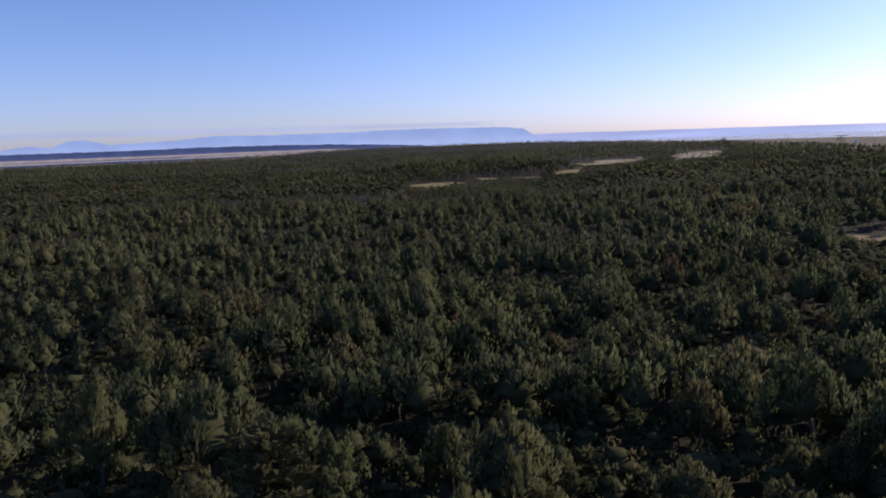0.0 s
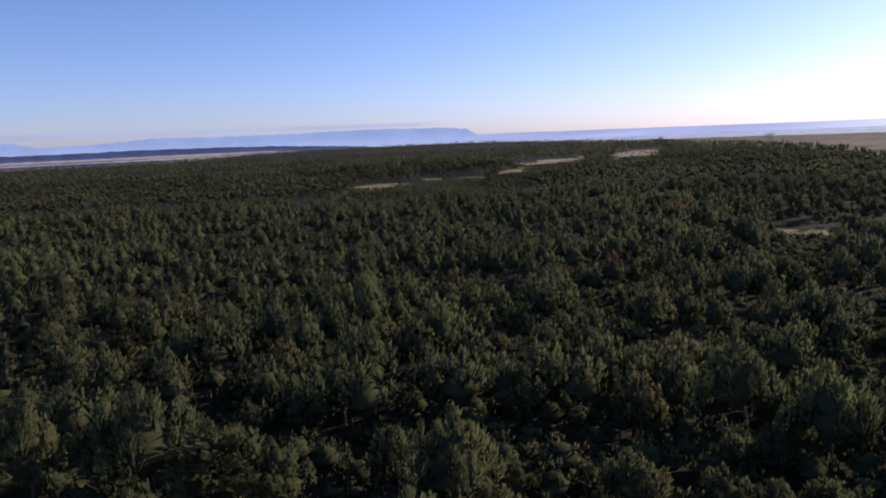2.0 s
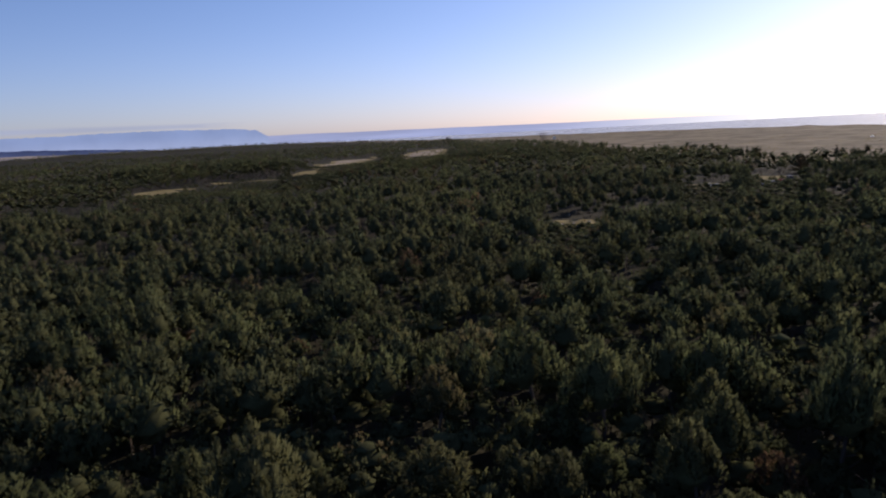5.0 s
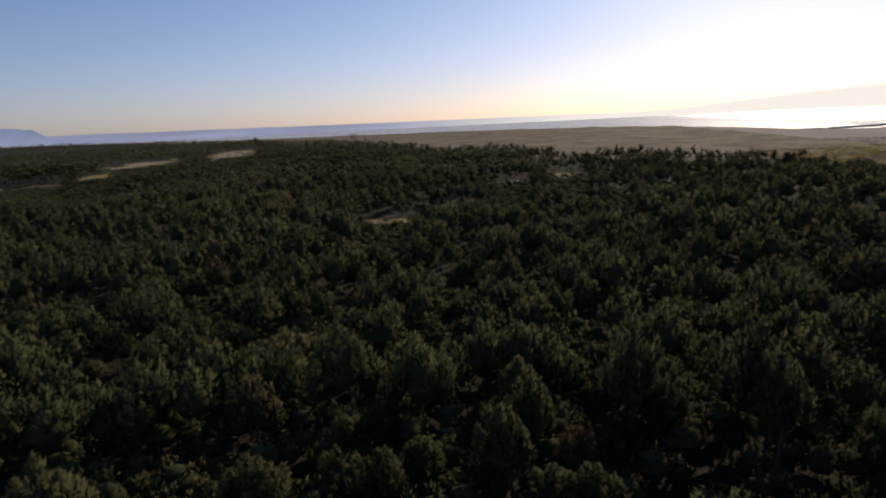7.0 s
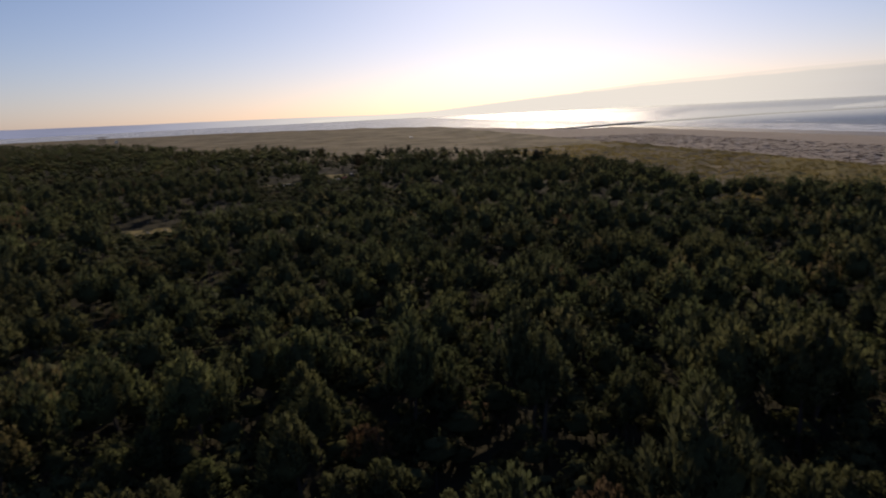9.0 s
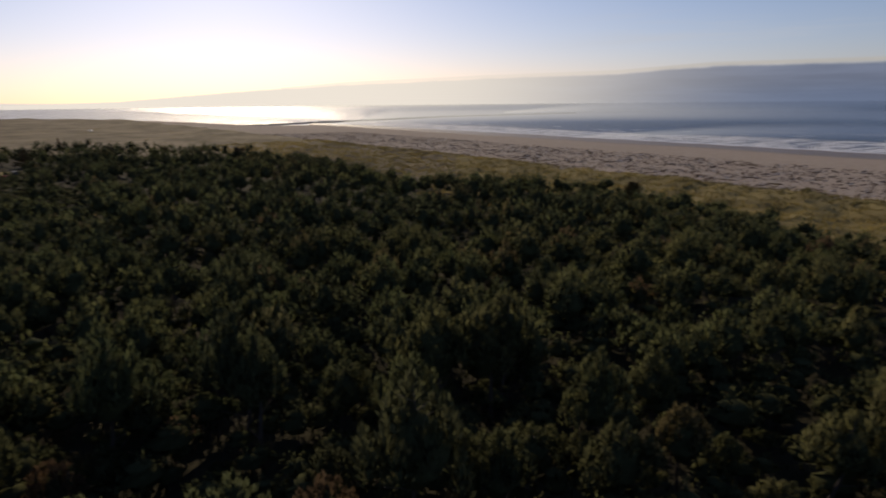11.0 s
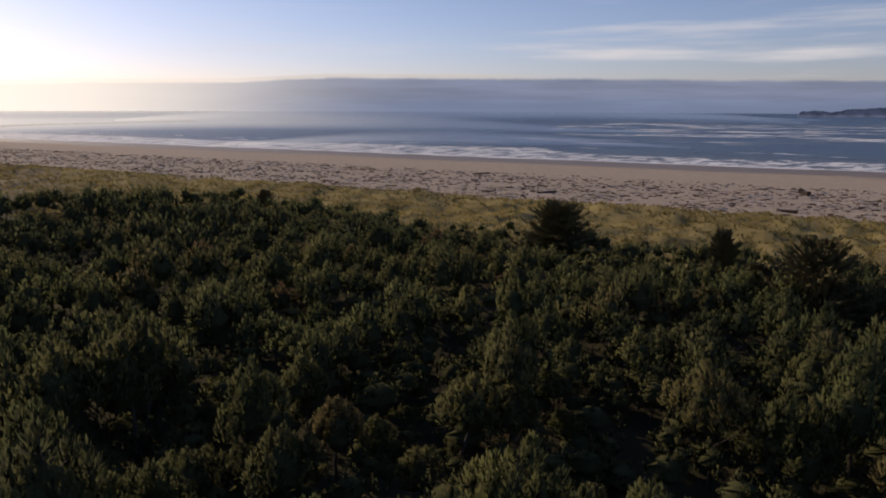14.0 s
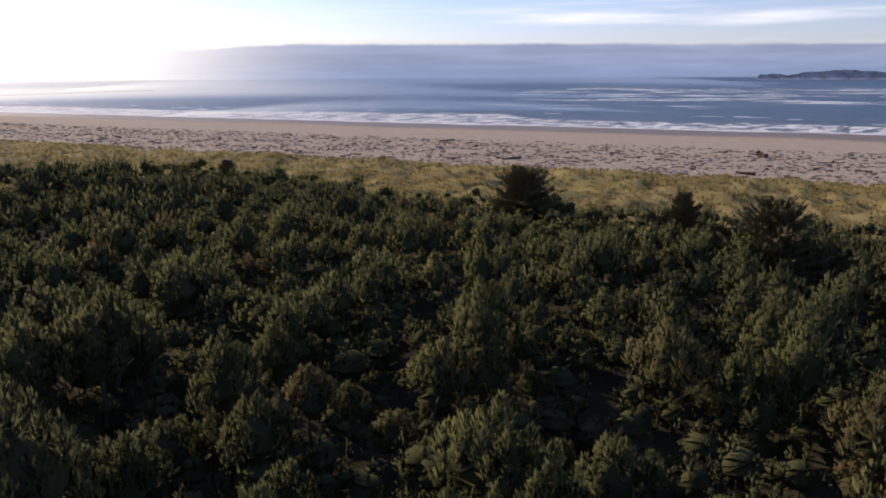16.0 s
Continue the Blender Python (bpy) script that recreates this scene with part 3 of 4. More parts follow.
def pine_crown(r, tall, wide, spires, shoots, size, sides, slim=None, peak=1.0):
    """A shore pine's crown: a dome of upright branch ends, each a small spire set with shoots, over a core painted dark
    as if in shade.
    """
    far = spires < 4
    heads = []
    turn, lean = r.uniform(0, 6), r.uniform(0.0, 0.25) * wide
    for k in range(spires):
        th, f = turn + k * 2.4 + r.uniform(-0.3, 0.3), ((k + r.uniform(0, 0.6)) / max(1, spires)) ** 0.55
        reach = wide * 0.92 * f * r.uniform(0.85, 1.12)
        top = tall * peak * (1.0 - 0.27 * f ** 2.0 + r.uniform(-0.10, 0.02) * (k > 0))
        rad = wide * (r.uniform(0.80, 1.0) if far else r.uniform(0.17, 0.27) * (1.3 if k == 0 else 1.0))
        foot = top - (wide * r.uniform(1.2, 1.6) if far else rad * r.uniform(3.0, 4.6))
        heads.append((reach * cos(th) * (0.6 if far else 1) + lean, reach * sin(th) * (0.6 if far else 1), max(foot, tall * 0.1), top, rad))
    V, F, N, M, n = [], [], [], [], 0
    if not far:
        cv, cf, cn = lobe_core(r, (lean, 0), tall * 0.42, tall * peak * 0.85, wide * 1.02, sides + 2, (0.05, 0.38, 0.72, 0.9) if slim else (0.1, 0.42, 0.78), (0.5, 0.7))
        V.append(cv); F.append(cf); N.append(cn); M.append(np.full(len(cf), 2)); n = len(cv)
    area = sum(h[4] * (h[3] - h[2]) for h in heads)
    for cx, cy, foot, top, rad in heads:
        m = max(2, int(shoots * rad * (top - foot) / area))
        s = 0.14 + 0.86 * r.uniform(0, 1, m) ** 0.8
        th = r.uniform(0, 2 * pi, m)
        k = rad * girth_at(s) * r.uniform(0.55, 1.05, m)
        out = np.stack([np.cos(th), np.sin(th), 0 * th], 1)
        base = np.array([cx, cy, foot]) + out * k[:, None] + np.stack([0 * s, 0 * s, (top - foot) * s - size * 0.4], 1)
        way = unit(np.array([0, 0, 1.0]) + out * (0.75 * (1 - s) + 0.10)[:, None] + r.normal(0, 0.12, (m, 3)))
        length = size * r.uniform(0.65, 1.3, m) * (0.65 + 0.45 * s)
        vs, fs = kites(base, way, out, length, size * r.uniform(0.7, 1.3, m) * (slim or 0.135), r)
        per = len(vs) // m
        form = unit(out * 0.9 + np.stack([0 * s, 0 * s, 1.7 * (s - 0.25)], 1))
        whole = unit(np.stack([base[:, 0] / wide, base[:, 1] / wide, 0.35 + 0 * s], 1))
        nn = np.repeat(form * 0.5 + whole * 0.7, per, 0) + r.normal(0, 0.05, (m * per, 3)) + (vs - np.repeat(base + way * (length * 0.5)[:, None], per, 0)) / size * 0.28
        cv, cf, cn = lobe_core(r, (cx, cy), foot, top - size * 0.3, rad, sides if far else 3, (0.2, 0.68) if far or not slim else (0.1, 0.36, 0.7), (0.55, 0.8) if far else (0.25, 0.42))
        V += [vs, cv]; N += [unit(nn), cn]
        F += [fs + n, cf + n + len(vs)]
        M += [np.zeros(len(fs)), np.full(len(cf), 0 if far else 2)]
        n += len(vs) + len(cv)
    V = np.concatenate(V)
    V[:, 2] *= tall / V[:, 2].max()
    return V, np.concatenate(F), np.concatenate(M), np.concatenate(N)


def spruce_crown(r, tall, wide, arms, per_arm, size, sides, flat=False):
    """A wind-worn shore spruce: long rising limbs of ragged sprays, open between their ends, round a dense middle."""
    bs, ws, ls = [], [], []
    for i in range(arms):
        s = ((i + r.uniform(0, 1)) / arms) ** 1.1
        reach = wide * (0.06 + 0.94 * (1 - s) ** 0.42) * (0.9 + 0.1 * min(1, s / 0.15))
        th, long, lift = i * 2.4 + r.normal(0, 0.25), reach * r.choice((0.62, 0.8, 0.95, 1.12)) * r.uniform(0.9, 1.1), (r.uniform(-0.12, 0.12) + 0.5 * s ** 3 if flat else r.uniform(0.05, 0.4) + 1.1 * s)
        s = (np.floor(s * 9) + 0.3 * r.uniform(0, 1)) / 9 if flat else s
        for q in range(per_arm):
            f = 0.10 + 0.90 * (q + r.uniform(0, 1)) / per_arm
            side = r.normal(0, 1) * (0.07 + 0.15 * (1 - f)) * long
            bs.append((long * f * cos(th) - side * sin(th), long * f * sin(th) + side * cos(th), tall * (0.05 + 0.84 * s) + long * f * lift * (0.35 + 0.3 * f) + r.normal(0, 0.12)))
            turn = th + 1.1 * np.sign(side) * r.uniform(0.1, 0.8)
            d = Vector((cos(turn), sin(turn), lift * 0.8 + r.normal(0.15, 0.2))).normalized()
            ws.append(tuple(d)); ls.append(size * r.uniform(0.7, 1.35))
    ls = np.array(ls)
    vs, fs = spindles(np.array(bs), np.array(ws), ls, ls * 0.25, sides)
    vs[:, 2] *= tall / vs[:, 2].max()
    return vs, fs


def limb(bm, a, b, ra, rb, sides=5):
    a, b = Vector(a), Vector(b)
    d = (b - a).normalized()
    s = d.orthogonal().normalized()
    t = d.cross(s)
    rings = []
    for c, rr in ((a, ra), (b, rb)):
        rings.append([bm.verts.new(c + (s * cos(2 * pi * k / sides) + t * sin(2 * pi * k / sides)) * rr) for k in range(sides)])
    for k in range(sides):
        q = (k + 1) % sides
        bm.faces.new((rings[0][k], rings[0][q], rings[1][q], rings[1][k]))
    bm.faces.new(rings[1])
    bm.faces.new(rings[0][::-1])


def trunk_mesh(r, tall, wide, girth, limbs):
    bm = bmesh.new()
    p, rad0 = Vector((0, 0, -0.5)), girth
    for k in range(4):
        q = Vector((r.normal(0, 0.12), r.normal(0, 0.12), tall * 0.92 * (k + 1) / 4))
        r1 = girth * (1 - 0.23 * (k + 1))
        limb(bm, p, q, rad0, r1, 7)
        p, rad0 = q, r1
    for k in range(limbs):
        s, th = r.uniform(0.15, 0.85), r.uniform(0, 2 * pi)
        reach = wide * (1 - s) * 0.9 + 0.3
        limb(bm, (0, 0, tall * s), (reach * cos(th), reach * sin(th), tall * s + reach * 0.45), girth * 0.32 * (1.1 - s), 0.02, 4)
    return bm


def make_tree(kind, label, r, tall, wide, crown, mat, girth, limbs):
    top = new(kind)
    tagged(top, label, "tree")
    part("trunk", trunk_mesh(r, tall, wide, girth, limbs), BARK, top)
    mesh_object("crown", crown[0], crown[1], [mat, BARK, CORE_SHADE], parent=top, mat_index=crown[2] if len(crown) > 2 else None, normals=crown[3] if len(crown) > 3 else None)
    return top


rng = np.random.RandomState(7)

# where every tree stands: a jittered lattice, thinned in glades and past the wood's edge
def scatter(r0, r1, a0, a1, gap, r, stray=0.42):
    n = int(r1 / gap) + 2
    i, j = np.meshgrid(np.arange(-n, n + 1), np.arange(-n, n + 1), indexing="ij")
    x = (i + 0.5 * (j % 2)) * gap + r.uniform(-stray, stray, i.shape) * gap
    y = j * gap * 0.87 + r.uniform(-stray, stray, i.shape) * gap
    x, y = x.ravel(), y.ravel()
    d, az = np.hypot(x, y), np.degrees(np.arctan2(x, y))
    keep = (d >= r0) & (d < r1) & (az > a0) & (az < a1)
    x, y = x[keep], y[keep]
    return wooded(x, y)


def wooded(x, y):
    d, az = np.hypot(x, y), np.degrees(np.arctan2(x, y))
    u, v = shore_uv(x, y)
    keep = (v - wood_edge(u) + waves(x, y, 30, 12) * 4 + waves(x, y, 12, 13) * 2 < 0) & (d < by_heading(WOODS, az) + waves(x, y, 110, 11) * 18) & ((glade_at(x, y) < 0.5) | (np.modf(np.abs(np.sin(x * 12.9 + y * 78.2)) * 4375.5)[0] < 0.10 * (d > 600)))
    keep &= d < by_heading(COAST, az) - 150
    return x[keep], y[keep]


def tree_height(x, y, r):
    u, v = shore_uv(x, y)
    hollow = step(0.22, 0.66, waves(x, y, 26, 17) + 0.5 * waves(x, y, 60, 18))     # dark hollows of low growth in the canopy
    az, d = np.degrees(np.arctan2(x, y)), np.hypot(x, y)
    stand = step(-3, 0, az) * step(12.5, 10.5, az) * step(500, 512, d) * step(700, 620, d)     # an older, taller stand
    h = 7.8 + waves(x, y, 24, 14) * 2.6 + waves(x, y, 80, 15) * 1.6 + r.uniform(-1.9, 1.9, len(x))
    h = h * (1 - 0.6 * step(36.2, 36.8, az) * step(43, 40, az) * step(168, 178, d) * step(222, 212, d))     # low growth on the sunny side of a glade
    h = h * (0.45 + 0.55 * step(4, -50, v - wood_edge(u))) * (1 - 0.68 * young_at(x, y))
    return np.clip(h * (1 - 0.64 * hollow) + 5 * stand, 2.0, 9.9 + 5 * stand)


nx, ny = scatter(0, 72, -180, 180, 4.4, rng)
nd, na = np.hypot(nx, ny), np.degrees(np.arctan2(nx, ny))
under = (nd < 27) | (na < -37) | (na > 154)     # beneath the eye or beyond the view
order = np.argsort(nd + 1000 * under)
near, rest = order[:290], order[290:(~under).sum()]
below = np.nonzero(under & (nd < 42))[0]
behind = np.nonzero(under & (nd >= 42))[0]
kinds = []
for k in range(9):
    kinds.append(make_tree("pine_tree", "dark green shore pine with upright needle tufts", rng, 8.0, 1.9, pine_crown(rng, 8.0, rng.uniform(1.8, 2.5), int(rng.randint(14, 22)), 1500, 0.46, 6, slim=0.12), PINE, 0.16, 9))
heights = tree_height(nx, ny, rng)
used = set()
for c, i in enumerate(near):
    k = int(rng.randint(9))
    s = heights[i] / 8.0
    m = pose(nx[i], ny[i], ground_z(nx[i], ny[i]), rng.normal(0, 2), rng.normal(0, 2), rng.uniform(0, 360)) @ Matrix.Diagonal((s ** 0.5 * rng.uniform(0.95, 1.3), s ** 0.5 * rng.uniform(0.95, 1.3), s, 1))
    if k in used:
        tree = copy_thing(kinds[k], m)
    else:
        tree = kinds[k]
        tree.matrix_basis = m
        used.add(k)
    tagged(tree, group="pines of the coastal wood")


def wood_stuff(name, label, xs, ys, hs, templates, wide_jitter, r):
    """Many more trees of the same kind, joined: crowns and stems in one mesh."""
    V, F, T, M, N = [], [], [], [], []
    n = 0
    zs = land(xs, ys)[0]
    which = r.randint(0, len(templates), len(xs))
    stem = np.array([(0.14, 0, 0), (-0.07, 0.12, 0), (-0.07, -0.12, 0), (0, 0, 5.0)])
    stem_f = np.array([(0, 1, 3), (1, 2, 3), (2, 0, 3)])
    for t, (tv, tf, tm, tn) in enumerate(templates):
        idx = np.nonzero(which == t)[0]
        if not len(idx):
            continue
        tv2, tf2 = np.concatenate([tv, stem]), np.concatenate([tf, stem_f + len(tv)])
        a = r.uniform(0, 2 * pi, len(idx))
        s = hs[idx] / 8.0
        w = 1.08 * s ** 0.4 * r.uniform(1 - wide_jitter, 1 + wide_jitter, len(idx))
        c, d = np.cos(a) * w, np.sin(a) * w
        X = tv2[None, :, 0] * c[:, None] - tv2[None, :, 1] * d[:, None] + xs[idx][:, None]
        Y = tv2[None, :, 0] * d[:, None] + tv2[None, :, 1] * c[:, None] + ys[idx][:, None]
        Z = tv2[None, :, 2] * s[:, None] + zs[idx][:, None] - 0.1
        V.append(np.stack([X, Y, Z], -1).reshape(-1, 3))
        F.append((tf2[None] + (np.arange(len(idx)) * len(tv2))[:, None, None] + n).reshape(-1, 3))
        T.append(np.repeat(r.uniform(0, 1, len(idx)), len(tv2)))
        M.append(np.tile(np.concatenate([tm, np.ones(3)]), len(idx)))
        tn2 = np.concatenate([tn, stem * (1, 1, 0.01) + (0, 0, 0.01)])
        ca, sa = np.cos(a)[:, None], np.sin(a)[:, None]
        N.append(np.stack([tn2[None, :, 0] * ca - tn2[None, :, 1] * sa, tn2[None, :, 0] * sa + tn2[None, :, 1] * ca, tn2[None, :, 2] + 0 * ca], -1).reshape(-1, 3))
        n += len(idx) * len(tv2)
    ob = mesh_object(name, np.concatenate(V), np.concatenate(F), [PINE, BARK, CORE_SHADE], mat_index=np.concatenate(M), tint=np.concatenate(T), normals=np.concatenate(N))
    return tagged(ob, label, "trees", kind="stuff")


mid_t = [pine_crown(rng, 8.0, rng.uniform(1.8, 2.6), int(rng.randint(10, 15)), 250, 0.62, 5) for _ in range(12)]
far_t = [pine_crown(rng, 8.0, rng.uniform(1.7, 2.5), int(rng.randint(5, 8)), 40, 0.95, 4) for _ in range(12)]
dist_t = [pine_crown(rng, 8.0, rng.uniform(1.4, 2.1), 2, 12, 1.3, 3) for _ in range(10)]
out_t = [pine_crown(rng, 8.0, rng.uniform(1.9, 2.7), 1, 8, 1.8, 4) for _ in range(10)]
mx, my = scatter(72, 118, -37, 156, 4.5, rng, 0.5)
mx, my = np.concatenate([nx[rest], nx[below], mx]), np.concatenate([ny[rest], ny[below], my])
fx, fy = scatter(118, 330, -36, 152, 4.8, rng, 0.6)
fx, fy = np.concatenate([fx, nx[behind]]), np.concatenate([fy, ny[behind]])
u, v = shore_uv(mx, my)
edge_m = v > wood_edge(u) - 24 + waves(mx, my, 15, 26) * 8
u, v = shore_uv(fx, fy)
edge_f = v > wood_edge(u) - 30 + waves(fx, fy, 15, 26) * 8
ex, ey = np.concatenate([mx[edge_m], fx[edge_f]]), np.concatenate([my[edge_m], fy[edge_f]])
round_t = [pine_crown(rng, 8.0, rng.uniform(2.2, 2.9), int(rng.randint(8, 12)), 110, 0.7, 4, peak=0.86) for _ in range(8)]
wood_stuff("shore_scrub", "low rounded dark scrub pines along the wood's seaward edge", ex, ey, tree_height(ex, ey, rng) * 1.05, round_t, 0.2, rng)
mx, my, fx, fy = mx[~edge_m], my[~edge_m], fx[~edge_f], fy[~edge_f]
wood_stuff("pine_wood", "dense dark green pine wood", mx, my, tree_height(mx, my, rng), mid_t, 0.25, rng)
wood_stuff("pine_wood", "dense dark green pine wood in the middle distance", fx, fy, tree_height(fx, fy, rng), far_t, 0.3, rng)
gx1, gy1 = scatter(330, 760, -36, 75, 5.5, rng, 0.8)
wood_stuff("pine_wood", "pine wood in the distance", gx1, gy1, tree_height(gx1, gy1, rng), dist_t, 0.35, rng)
gap_x, gap_y = [], []
for d0, d1 in ((760, 1150), (1150, 1750), (1750, 2500), (2500, 3100)):
    ax, ay = scatter(d0, d1, -36, 45, d0 / 88, rng, 0.9)
    gap_x.append(ax); gap_y.append(ay)
ox, oy = np.concatenate(gap_x), np.concatenate(gap_y)
wood_stuff("far_pine_wood", "far pine wood reaching the lagoon", ox, oy, tree_height(ox, oy, rng) * 1.05, out_t, 0.4, rng)
ux, uy = scatter(0, 180, -38, 156, 3.5, rng)
bx, by = scatter(0, 50, -180, 180, 3.3, rng)
side = np.degrees(np.arctan2(bx, by))
hidden = (side <= -38) | (side >= 156)
ux, uy = np.concatenate([ux, bx[hidden]]), np.concatenate([uy, by[hidden]])
close = np.hypot(ux, uy) < 78
for here, spires, shoots, size in ((close, 7, 120, 0.55), (~close, 1, 18, 1.3)):
    wood_stuff("undergrowth", "low dark bushes and young pines under the trees", ux[here], uy[here], rng.uniform(2.4, 5.6, here.sum()) * (1 - 0.6 * young_at(ux[here], uy[here])),
               [pine_crown(rng, 8.0, rng.uniform(2.2, 3.0), spires, shoots, size, 4) for _ in range(8)], 0.25, rng)

# young growth in front of the glades
yx, yy = [], []
for a0, a1, d0, d1, slant in GLADES:
    ax, ay = scatter(d0 * 0.6, d1, a0 - 1.2, a1 + 1.2, 2.7 if d0 < 450 else 4.2, rng)
    yes = young_at(ax, ay) > 0.3
    yx.append(ax[yes]); yy.append(ay[yes])
yx, yy = np.concatenate(yx), np.concatenate(yy)
wood_stuff("undergrowth", "young pines and low scrub before the glades", yx, yy, rng.uniform(1.4, 2.6, len(yx)), [pine_crown(rng, 8.0, rng.uniform(2.6, 3.6), 1, 10, 1.6, 4) for _ in range(8)], 0.2, rng)


# ---- single trees at the wood's edge ----
def place(az, d, lift=0.0):
    x, y = heading(az, d)
    return x, y, ground_z(x, y) + lift


for az, d, tall, wide, label in ((123.2, 126, 10.8, 7.2, "broad dark spruce standing above the wood's edge"), (142.9, 95, 13.0, 6.4, "broad brown-green spruce at the edge of the dune grass"),
                                 (136.1, 108, 10.2, 3.0, "slim dark spruce at the wood's edge"), (48.5, 490, 8, 4.5, "lone dark tree on the dune plain"), (98.6, 190, 5.0, 2.6, "small dark spruce at the wood's edge"),
                                 (138.6, 104, 6.4, 2.4, "small dark spruce at the wood's edge"), (-14.9, 38, 12.0, 4.0, "tiered dark spruce with pale branch tips among the pines"), (24.6, 1290, 16, 8, "tall dark tree on the far wooded ridge"),
                                 (51.5, 362, 9, 4.0, "dark tree at the edge of the dune plain"), (57.0, 345, 9, 3.6, "dark tree at the edge of the dune plain"), (66.5, 330, 9, 4.0, "dark tree at the edge of the dune plain")):
    far = d > 300
    tree = make_tree("spruce_tree", label, rng, tall, wide, spruce_crown(rng, tall, wide, 30 if far else int(30 + 19 * wide), 8 if far else 80, 1.6 if far else 0.5, 3, az == -14.9), PINE if az == -14.9 else SPRUCE, 0.3, 10)
    tree.matrix_basis = pose(*place(az, d), 0, 0, 40 * az)


# ---- dune grass ----
def tuft_stuff(name, label, xs, ys, tall, r):
    n = len(xs)
    blades = 4
    zs = land(xs, ys)[0]
    a = r.uniform(0, 2 * pi, (n, blades))
    h = (tall * r.uniform(0.55, 1.25, n))[:, None] * r.uniform(0.7, 1.1, (n, blades))
    b = np.stack([xs[:, None] + 0.35 * h * np.cos(a) * 0.5, ys[:, None] + 0.35 * h * np.sin(a) * 0.5, np.repeat(zs[:, None], blades, 1) - 0.1], -1)
    tip = b + np.stack([np.cos(a) * h * 0.55, np.sin(a) * h * 0.55, h], -1)
    w = np.stack([-np.sin(a), np.cos(a), 0 * a], -1) * (h * 0.22)[..., None]
    V = np.stack([b - w, b + w, tip], 2).reshape(-1, 3)
    F = np.arange(n * blades * 3).reshape(-1, 3)
    ob = mesh_object(name, V, F, [GRASS], tint=np.repeat(r.uniform(0, 1, n), blades * 3))
    return tagged(ob, label, "grass", kind="stuff")


u = rng.uniform(-160, 460, 76000)
v = rng.uniform(EDGE_WOOD - 12, EDGE_GRASS + 4, 76000)
clump = waves(u, v, 14, 41) + waves(u, v, 5, 42) * 0.6 + rng.uniform(-0.9, 0.9, 76000)
tx, ty = shore_xy(u[clump > -0.1], v[clump > -0.1])
tuft_stuff("dune_grass", "golden dune grass in hummocky tufts", tx, ty, 0.8, rng)
u, v = rng.uniform(-160, 420, 1500), EDGE_GRASS + np.abs(rng.normal(0, 14, 1500))
tx, ty = shore_xy(u, v)
tuft_stuff("dune_grass", "thin dune grass on the upper beach", tx, ty, 0.6, rng)
az, d = rng.uniform(34, 84, 16000), rng.uniform(200, 950, 16000)
tx, ty = d * np.sin(np.radians(az)), d * np.cos(np.radians(az))
keep = (land(tx, ty)[1] > 0.7) & (shore_uv(tx, ty)[1] < EDGE_GRASS) & (waves(tx, ty, 60, 43) > 0.2)
tuft_stuff("dune_grass", "rough grass and low scrub of the dune plain", tx[keep], ty[keep], 0.7, rng)


# ---- driftwood ----
def log_arrays(r, long, thick, sides=6, rings=4):
    """A weathered log, a little crooked and uneven, with broken ends."""
    vs = []
    bend = r.uniform(-0.06, 0.06) * long
    for i in range(rings):
        f = i / (rings - 1)
        rr = thick * (1 - 0.35 * f) * r.uniform(0.85, 1.15)
        for k in range(sides):
            a = 2 * pi * k / sides + 0.3 * i
            q = rr * r.uniform(0.85, 1.15)
            vs.append(((f - 0.5) * long + (r.uniform(-0.1, 0.1) if i in (0, rings - 1) else 0), bend * sin(pi * f) + q * cos(a), q * sin(a)))
    fs = []
    for i in range(rings - 1):
        for k in range(sides):
            q = (k + 1) % sides
            a, b, c, d = i * sides + k, i * sides + q, (i + 1) * sides + q, (i + 1) * sides + k
            fs += [(a, b, c), (a, c, d)]
    for o in (0, (rings - 1) * sides):
        for k in range(1, sides - 1):
            fs.append((o, o + k, o + k + 1) if o else (o, o + k + 1, o + k))
    return np.array(vs), np.array(fs)


def drift_spots(n, r, u0, u1):
    u = r.uniform(u0, u1, n * 3)
    v = EDGE_GRASS + 2 + r.beta(1.25, 1.35, n * 3) * (EDGE_DRIFT - EDGE_GRASS + 6)
    keep = waves(u, v, 26, 51) + 0.7 * waves(u, v, 9, 52) + r.uniform(-0.9, 0.9, n * 3) > -0.25
    x, y = shore_xy(u[keep][:n], v[keep][:n])
    return x, y


log_kinds = []
for k in range(8):
    r = np.random.RandomState(60 + k)
    vs, fs = log_arrays(r, 1.0, 0.11 if k % 2 else 0.16)
    log_kinds.append((vs, fs))
lx, ly = drift_spots(280, rng, -150, 160)
first = {}
for i in range(len(lx)):
    k, dark = int(rng.randint(8)), rng.uniform() < 0.72
    long = float(np.clip(rng.lognormal(0.0, 0.45), 0.5, 3.0))
    girth = rng.uniform(0.65, 1.35) * long ** 0.5
    m = pose(lx[i], ly[i], ground_z(lx[i], ly[i]) + 0.07 * girth, 0, rng.normal(0, 3), rng.normal(40, 40)) @ Matrix.Diagonal((long, girth, girth, 1))
    if (k, dark) in first:
        log = copy_thing(first[k, dark], m)
    else:
        log = mesh_object("driftwood_log", *log_kinds[k], [DARKWOOD if dark else GREYWOOD])
        tagged(log, "dark wet driftwood log lying on the sand" if dark else "pale bleached driftwood log on the sand", "driftwood", "driftwood on the beach")
        log.matrix_basis = m
        first[k, dark] = log


small_kinds = [log_arrays(np.random.RandomState(80 + k), 1.0, 0.12 if k % 2 else 0.16, 4, 2) for k in range(8)]


